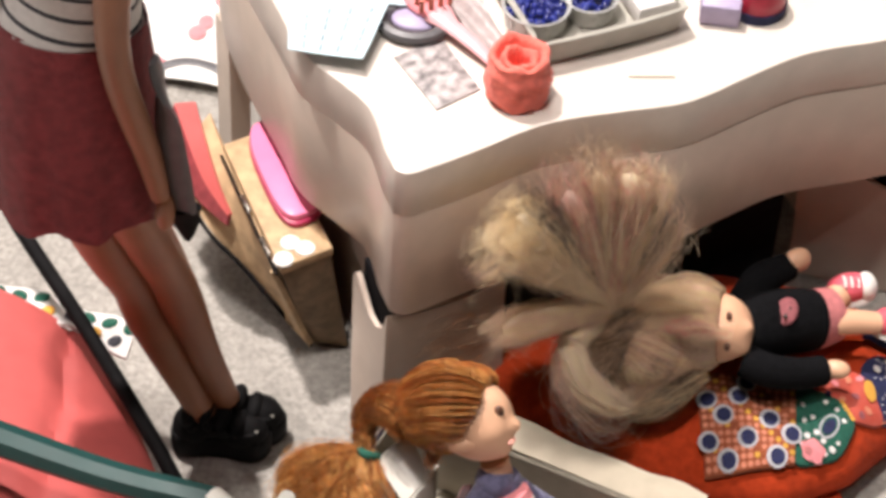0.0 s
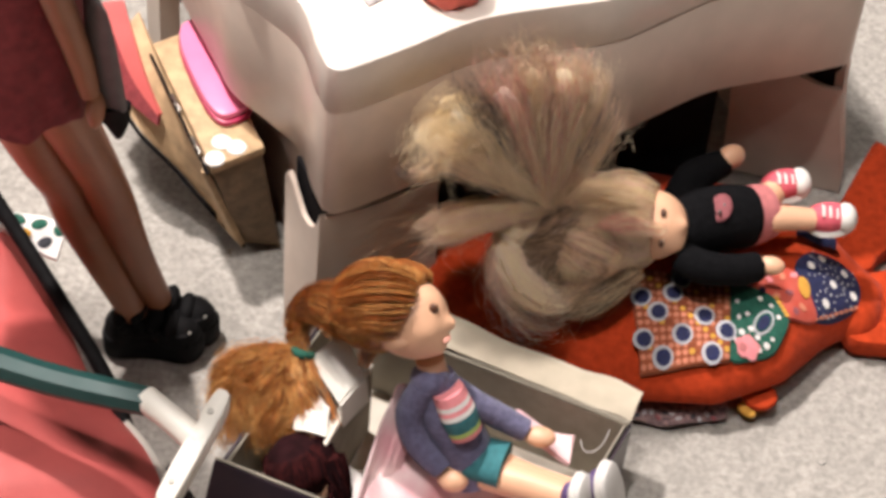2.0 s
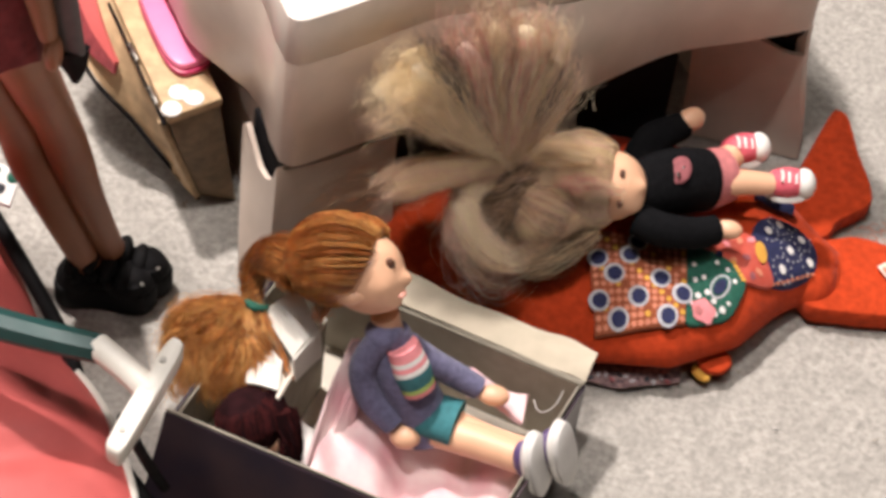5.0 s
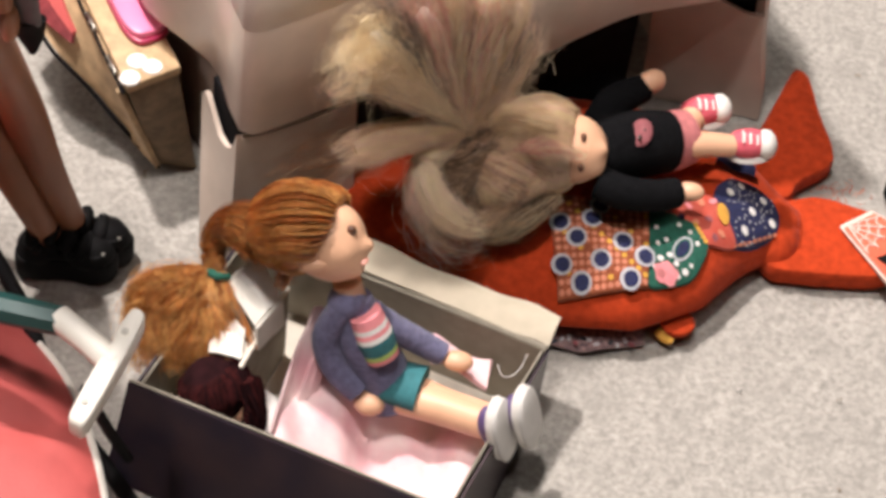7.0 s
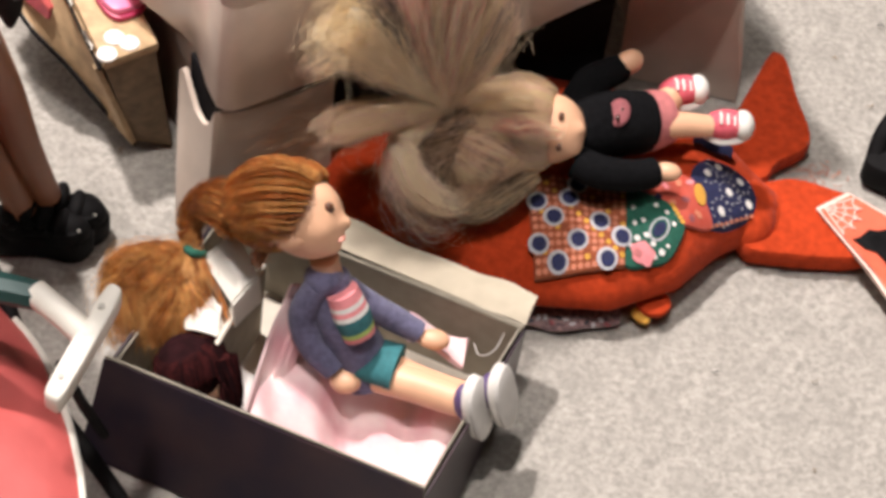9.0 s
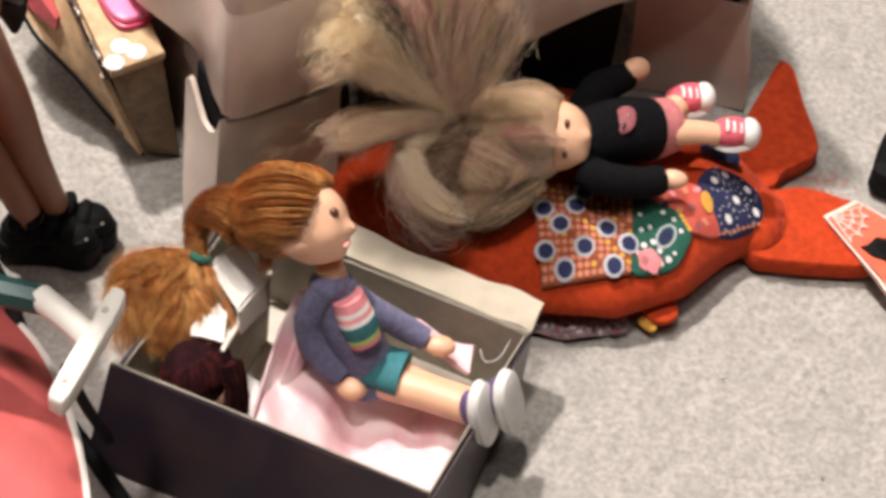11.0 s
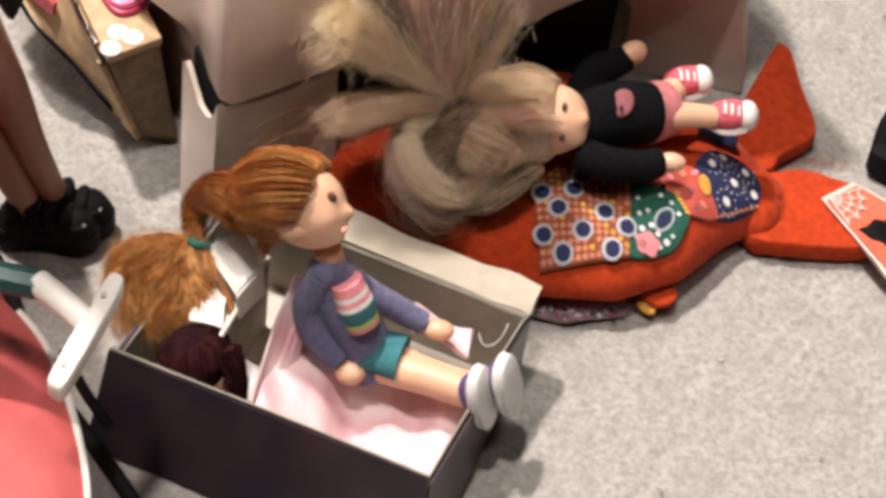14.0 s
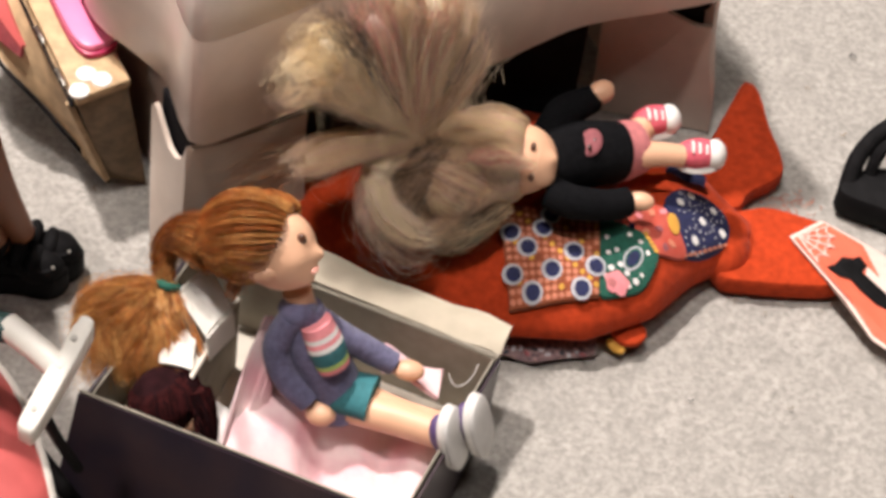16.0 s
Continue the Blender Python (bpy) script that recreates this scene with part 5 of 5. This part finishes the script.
def plush_fish():
    f = thing("plush_fish", (35, 10, 0), "orange felt plush fish with patterned fabric patches, lying on the carpet", "plush toy")
    mb = MB()
    nx, na = 60, 40
    verts, faces = [], []
    for i in range(nx + 1):
        x = -50 + 160 * i / nx
        lo, up, h = table(x, FX, FLOW), table(x, FX, FUP), table(x, FX, FH)
        e = h * 0.42
        for k in range(na):
            a = 2 * math.pi * k / na
            ca, sa = math.cos(a), math.sin(a)
            q = math.copysign(abs(ca) ** 0.87, ca)
            y = (lo + up) / 2 + q * (up - lo) / 2
            z = fish_z(x, y) if sa >= 0 else e - e * math.sqrt(max(0, 1 - abs(q) ** 2.3))
            verts.append((x, y, max(z, 0.2)))
    for i in range(nx):
        for k in range(na):
            j = (k + 1) % na
            faces.append((i * na + k, (i + 1) * na + k, (i + 1) * na + j, i * na + j))
    faces.append(tuple(range(na)))
    faces.append(tuple(range(nx * na, (nx + 1) * na))[::-1])
    mb.add(verts, faces, ORANGE)
    mb.ball((101, 17, 6.5), (9.5, 11.5, 8.0), ORANGE, (0, 0, -8), 24, 14)
    part("body", mb, f)
    mb = MB()
    mb.slab(curve2([(90, 36), (90, 47), (95, 59), (101, 75), (106.5, 90), (109, 91.5), (112.5, 88), (116, 73), (120.5, 58), (119, 50), (110, 42), (105, 34)], 4, True), 1.0, 8.0, ORANGE, None, 1.4)
    part("tail_fin", mb, f, "upper orange felt tail lobe")
    mb = MB()
    mb.slab(curve2([(102, 31), (108, 34), (116, 36.5), (127, 34.5), (138, 31), (142, 24), (142, 12), (136, 7), (125, 5), (111, 4), (100, 5), (97, 18)], 4, True), 0.6, 8.4, ORANGE, None, 1.8)
    part("tail_fin", mb, f, "lower orange felt tail lobe")
    # patches, sewn on like overlapping scales
    mb = MB()
    drape_poly(mb, curve2([(80, 16), (84, 22.5), (92, 25.5), (99, 23), (102, 18), (101, 12), (96, 6), (88, 0.5), (85, 3), (84, 7), (81, 11)], 4, True), NAVY, 1.6)
    for x, y in ((85, 17.2), (88.5, 21.8), (92.6, 14), (90.6, 6.6), (96.2, 20.6), (99.6, 14.2)):
        drape(mb, x, y, 1.25, 1.35, CLOTHWHITE, 2.0, 10, 1, 0.3, 0.12)
        for k in range(11):
            a = k * 2 * math.pi / 11
            px, py = x + 3.3 * math.cos(a), y + 3.6 * math.sin(a)
            if 84 < px < 100.5 and 3 < py < 23.5 and py > 0.9 * px - 80:
                drape(mb, px, py, 0.36, 0.36, RINGWHITE, 2.0, 6, 1)
    for k in range(9):
        drape(mb, 88 + 1.6 * k, 0.6 + 1.35 * k, 0.9, 0.4, SALMON, 1.9, 8, 1, 0.7)
    part("patch", mb, f, "navy rounded patch with small white flowers")
    mb = MB()
    drape_poly(mb, curve2([(61, 4), (69, 8), (76, 13.5), (82, 10.5), (86, 5), (88, 0.5), (83, -3), (78, -4.4), (74, -4), (68, -7), (62, -4)], 4, True), REDPRINT, 2.3)
    for x, y, m in ((72, 7, PEACH), (76, 9.5, SALMON), (66, 3, DIMROSE), (78.5, 4, DIMROSE), (83, 1, SALMON), (70, 2, NAVY), (79.5, 10.8, PEACH), (67.5, 6.2, CLOTHWHITE), (81, -1.5, DIMROSE), (74.5, 1.5, SALMON), (63.5, 0, CLOTHWHITE)):
        drape(mb, x, y, 1.35, 1.0, m, 2.6, 12, 1, 0.6 * x, 0.14)
    drape(mb, 83, 7.6, 1.9, 3.5, YELLOW, 2.9, 18, 2, 0.25)
    part("patch", mb, f, "red flowered patch with a yellow oval")
    mb = MB()
    drape_poly(mb, curve2([(59, 1), (66, 2.2), (72, 1.6), (76.5, -1), (79, -5), (78, -10), (75.5, -15.5), (70, -19), (62, -21.5), (60, -12)], 4, True), GREEN, 2.8)
    drape(mb, 71.2, -9, 2.7, 4.4, RINGWHITE, 3.1, 16, 2, -0.5)
    drape(mb, 71.2, -9, 2.1, 3.6, GREEN, 3.25, 16, 2, -0.5)
    drape(mb, 71.2, -9.2, 1.6, 2.9, NAVY, 3.4, 16, 2, -0.5)
    for x, y, r in ((64.8, -13.5, 1.9), (67.5, -11.8, 1.7), (69.8, -13.8, 1.6), (72.8, -15.2, 1.9), (74.4, -13, 1.2), (70.8, -17, 1.5), (63.2, -16.2, 1.4)):
        drape(mb, x, y, r * 0.55, r * 0.48, CLOTHWHITE, 3.1, 12, 1, 0, 0.16)
    drape(mb, 67, -17.4, 3.8, 3.2, PEACH, 3.4, 16, 2, 0, 0.12)
    drape(mb, 65.4, -18, 1.4, 1.2, ROSE, 3.6, 12, 1, 0, 0.12)
    for x, y in ((62.6, -4), (66, -7.5), (69.5, -1.6), (75.6, -6), (73, -3), (63.5, -9)):
        drape(mb, x, y, 0.75, 0.75, CLOTHWHITE, 3.1, 8, 1)
    for k in range(5):
        drape(mb, 74.5 + 0.9 * k, 0.3 - 1.15 * k, 0.8, 0.7, YELLOW, 3.0, 8, 1)
    part("patch", mb, f, "dark green rounded patch with a leaf and pink flower")
    mb = MB()
    A, B, C_, D_ = Vector((29, 3)), Vector((60, 1.5)), Vector((62, -22.5)), Vector((36, -30))

    def Q(s, t):
        return (A * (1 - s) + B * s) * (1 - t) + (D_ * (1 - s) + C_ * s) * t
    rim = [Q(k / 8, 0) for k in range(8)] + [Q(1, k / 8) for k in range(8)] + [Q(1 - k / 8, 1) for k in range(8)] + [Q(0, 1 - k / 8) for k in range(8)]
    drape_poly(mb, [tuple(q) for q in rim], PATCHBASE, 3.2)
    for i in range(13):
        for j in range(13):
            p = Q((i + 0.5) / 13, (j + 0.5) / 13)
            drape(mb, p.x, p.y, 0.88, 0.88, (SALMON, SALMON, YELLOW, SALMON, PATCHBASE)[(i * 2 + j * 3) % 5] if (i + j) % 4 else SALMON, 3.45, 8, 1)
    for x, y in ((43, -5), (39, -12), (53, -11), (47, -18), (35.6, -21), (42, -25.2), (56.4, -22), (60, -14.6), (33.6, -7.6), (45, 0.2)):
        drape(mb, x, y, 3.2, 3.2, RINGWHITE, 3.65, 20, 2)
        drape(mb, x + 0.2, y - 0.1, 2.25, 2.3, NAVY, 3.85, 16, 2)
    part("patch", mb, f, "rust and pink patch printed with navy and white rings")
    # small top fin of navy print and a folded ridge at the tail
    mb = MB()
    mb.sheet(lambda s, t: (80 + 13 * s, 27 + 5 * t + 1.5 * s, fish_z(80 + 13 * s, 27 + 5 * t) + 2.0 + 2.2 * math.sin(math.pi * t) + 0.5 * math.sin(9 * s)), 14, 6, NAVY, 1.0)
    part("top_fin", mb, f, "small dark navy printed fin")
    mb = MB()
    mb.ball((103, 23, 10.5), (7.5, 5.2, 4.6), ORANGE, (0, 8, -42), 22, 14)
    part("ridge", mb, f, "folded orange felt ridge")
    # fins
    mb = MB()
    mb.sheet(lambda s, t: (31 + 33 * s, -25 - 9.5 * t * (1 - 0.55 * s ** 2) + 0.5 * s + 0.8 * math.sin(9 * s), 4.4 - 2.4 * t + 0.8 * math.sin(13 * s) * t), 30, 6, DIMPRINT, 0.8)
    for k in range(14):
        x = 33 + 2.1 * k
        mb.ball((x, -31.6 + 0.085 * (x - 33) + 1.2 * math.sin(2.2 * k), 3.0), (1.2, 0.7, 0.45), (RINGWHITE, DIMROSE, STRIPE, RINGWHITE)[k % 4], (0, 0, 25 * k), 10, 6)
    part("belly_fin", mb, f, "dark printed cotton belly fin")
    mb = MB()
    mb.slab(curve2([(67, -23.5), (69.5, -26.8), (72.5, -27), (73, -24), (70, -21)], 4, True), 2.0, 4.0, YELLOW, None, 1)
    mb.slab(curve2([(68.5, -22.5), (72, -25.6), (76.5, -25), (79, -21), (77, -17), (69, -18)], 4, True), 4.0, 6.5, ORANGE, None, 1)
    part("side_fin", mb, f, "small orange fin with a yellow edge")


plush_fish()


# ---- game card and black toy bag ----
def game_card():
    c = thing("game_card", (150, 12, 0), "orange coffin-shaped card with white border, cobwebs and black shape", "card")
    a, b, e, d, g = (122, 23), (132, 31.5), (184, 10), (168, -20), (148, -12)
    lift = 0.0
    def C(p):
        w = max(0.0, min(1.0, (164 - p.x) / 26))
        w = w * w * (3 - 2 * w)
        return Vector((p.x, p.y, p.z + 9.2 * w))
    out = [a, b, (145, 26.4), (156, 22), e, (184, -6), d, g, (139, 0), (130, 12)]
    mid = Vector((152, 8))
    def shrink(p, k):
        q = Vector(p)
        return tuple(q + (mid - q).normalized() * k)
    mb = MB()
    mb.slab(out, 0.4, 1.0, COVERWHITE, C, 0.1)
    part("border", mb, c, "white printed border")
    mb = MB()
    mb.slab([shrink(p, 1.5) for p in out], 1.0, 1.15, CARDORANGE, C, 0.04)
    part("face", mb, c, "orange printed face")
    mb = MB()
    for corner, da in (((124.5, 23.5), (-58, 30)), ((150, -10.5), (-20, 95))):
        ang = [radians(da[0] + (da[1] - da[0]) * k / 4) for k in range(5)]
        for w in ang:
            p, q = Vector((*corner, 1.25)), Vector((corner[0] + 12 * math.cos(w), corner[1] + 12 * math.sin(w), 1.25))
            mb.tube([C(p), C(q)], 0.28, COVERWHITE, 5, 1)
        for r in (4, 7.5, 11):
            for w0, w1 in zip(ang, ang[1:]):
                m = (w0 + w1) / 2
                pts = [Vector((corner[0] + rr * math.cos(w), corner[1] + rr * math.sin(w), 1.25)) for rr, w in ((r, w0), (r * 0.86, m), (r, w1))]
                mb.tube([C(p) for p in pts], 0.26, COVERWHITE, 5, 3)
    tagged(part("cobweb", mb, c, "white printed cobwebs"), kind="stuff")
    mb = MB()
    mb.slab([(133.5, 12.0), (136, 13.5), (138.5, 17), (142, 17.5), (144.5, 19.5), (147, 17), (145, 13.5), (177, -11.5), (172, -17.5), (141, 8.5), (137.5, 9.0)], 1.2, 1.35, BLACK, C, 0.05)
    part("bone_shape", mb, c, "black printed bone shape")


def toy_bag():
    b = thing("toy_bag", (160, 52, 0), "black glossy plastic toy bag with an arched handle", "toy bag")
    mb = MB()
    mb.slab(curve2([(138, 45), (150, 40), (175, 35), (190, 40), (190, 56), (172, 60), (150, 58), (141, 53)], 4, True), 0, 11, BLACK, None, 2.5)
    part("body", mb, b)
    mb = MB()
    mb.tube([(141, 48, 6), (143, 56, 14), (149, 63, 20), (160, 69, 23), (176, 70, 22), (188, 62, 12)], 3.0, BLACK, 10, 6)
    part("handle", mb, b, "black arched handle")
    mb = MB()
    mb.tube([(148, 54, 9), (150, 58, 17), (156, 62, 20)], 2.2, BLACK, 8, 5)
    part("strut", mb, b)


game_card()
toy_bag()


# ---- toy stroller ----
def stroller():
    s = thing("toy_stroller", (-140, -100, 0), "toy stroller with coral vinyl seat, black frame and teal grip", "toy stroller")
    edge = [Vector(p) for p in ((-141, -34, 38), (-122, -70, 40), (-111, -86, 44), (-97, -103, 48), (-85, -125, 50), (-76, -150, 48), (-72, -180, 44))]
    path, _ = smooth(edge, [0] * len(edge), 6)
    back = [Vector(p) for p in ((-186, -22, 52), (-190, -60, 58), (-190, -90, 62), (-190, -110, 64), (-190, -130, 64), (-190, -155, 62), (-190, -185, 58))]
    bpath, _ = smooth(back, [0] * len(back), 6)
    n = len(path) - 1
    mb = MB()
    def seat(u, t):
        i = min(n - 1, int(u * n))
        k = u * n - i
        a, b = path[i].lerp(path[i + 1], k), bpath[i].lerp(bpath[i + 1], k)
        p = a.lerp(b, t)
        puff = 9 * (t * (1 - t) * 4) ** 0.6 * (0.55 + 0.45 * math.sin(3.2 * u + 0.4))
        fold = -3.5 * math.exp(-((u - 0.62 - 0.25 * t) / 0.035) ** 2) - 2.5 * math.exp(-((t - 0.35 - 0.3 * u) / 0.04) ** 2)
        return p + Vector((0, 0, puff + fold))
    mb.sheet(seat, 60, 26, CORAL, 2.0)
    part("seat", mb, s, "puffy coral vinyl seat")
    mb = MB()
    mb.tube([p + Vector((0.8, 0.3, -0.5)) for p in path[12:]], 1.1, WHITE, 8, 1)
    part("piping", mb, s, "white piping along the seat edge")
    mb = MB()
    rnd = random.Random(9)
    def trim(u, t):
        return Vector((-192 + 54 * u, -27 - 8 * u + 15 * t - 2 * math.sin(6 * u), 56 - 12 * u + 2.0 * math.sin(12 * u + 3 * t) - 6 * t))
    mb.sheet(trim, 26, 6, CLOTHWHITE, 1.0)
    for k in range(16):
        u, t = (k + 0.5) / 16, 0.3 + 0.45 * (k % 2)
        p = trim(u, t)
        mb.ball(p + Vector((0, 0, 0.5)), (2.6, 2.0, 0.7), (YELLOW, GREEN, STRIPE, GREEN)[k % 4], (0, 0, 30 * k), 12, 6)
    part("trim", mb, s, "white cotton trim printed with orange and green")
    mb = MB()
    mb.tube([(-190, 12, 76), (-179, -6, 70), (-146, -41, 58), (-113, -80, 48), (-99, -103, 38), (-82, -119, 32), (-62, -138, 22), (-40, -160, 2.4)], 2.3, BLACK, 12, 8)
    part("frame_tube", mb, s, "black curved frame tube")
    for x, y in ((-186, -40), (-186, -150)):
        mb = MB()
        mb.tube([(x, y, 0), (x, y, 52)], 2.3, BLACK, 10, 1)
        part("leg_tube", mb, s)
    mb = MB()
    mb.tube([(-176, -98, 86.5), (-151, -105.5, 88.5), (-120, -113, 89.5), (-93, -116, 89.5)], [5.0, 4.8, 4.3, 3.9], TEAL, 8, 6)
    part("grip", mb, s, "teal plastic grip tube")
    h = MB()
    h.tube([(-94, -115.5, 90), (-86, -121, 90), (-77, -128, 90)], [3.6, 3.5, 3.7], WHITE, 12, 4)
    a, b = Vector((-73, -113.5, 94)), Vector((-83, -144, 86))
    d = (b - a).normalized()
    w = Vector((0.93, -0.36, 0)).normalized()
    def H(p):
        return a + d * p.x + w * p.y + Vector((0, 0, p.z))
    h.slab(curve2([(1, -1.4), (2.6, -2.4), (8, -2.9), (12, -2.4), (18, -3.1), (28, -3.1), (34, -2.6), (35, 0), (34, 2.2), (26, 2.6), (10, 2.6), (3, 2.2), (1, 1.0)], 3, True), -3.2, 3.2, WHITE, H, 1.0)
    hb = part("bracket", h, s, "white plastic T-shaped handle bracket")
    # Raised grey disc for each screw hole, the hole's shade put in as colour.
    for x in (8, 29):
        mb = MB()
        mb.tube([H(Vector((x, -0.6, 3.0))), H(Vector((x, -0.6, 3.5)))], [1.0, 0.9], TRAYGREY, 10, 1)
        part("screw_hole_disc", mb, hb)
    mb = MB()
    mb.tube([(-84, -132, 84), (-80, -126, 60), (-76, -118, 36)], 1.6, BLACK, 8, 4)
    part("stay", mb, s)
    mb = MB()
    mb.sheet(lambda u, t: (-80 + 34 * u - 10 * t, -140 - 26 * u - 22 * t, 28 - 10 * u + 3 * math.sin(3 * u)), 10, 8, CORAL, 1.6)
    part("foot_flap", mb, s, "coral vinyl foot flap")


stroller()


# ---- lint on the carpet ----
def lint():
    mb = MB()
    rnd = random.Random(12)
    for k in range(110):
        if k < 40:
            x, y, m = rnd.gauss(123, 4.5), rnd.gauss(46, 3.0), ORANGE if k % 3 else SALMON
        else:
            x, y, m = rnd.uniform(-150, 190), rnd.uniform(-120, 170), (STRIPE, BROWNWOOD, CARDIN)[k % 3]
        a, l = rnd.uniform(0, 6.28), rnd.uniform(0.5, 1.8)
        mb.tube([(x, y, 0.1), (x + l * math.cos(a), y + l * math.sin(a), 0.4), (x + l * 1.6 * math.cos(a + 0.8), y + l * 1.6 * math.sin(a + 0.8), 0.2)], 0.10 if k < 40 else 0.2, m, 4, 2)
    single("carpet_lint", mb, (0, 0, 0), "scattered orange and dark fibres on the carpet", "lint", kind="stuff")


lint()
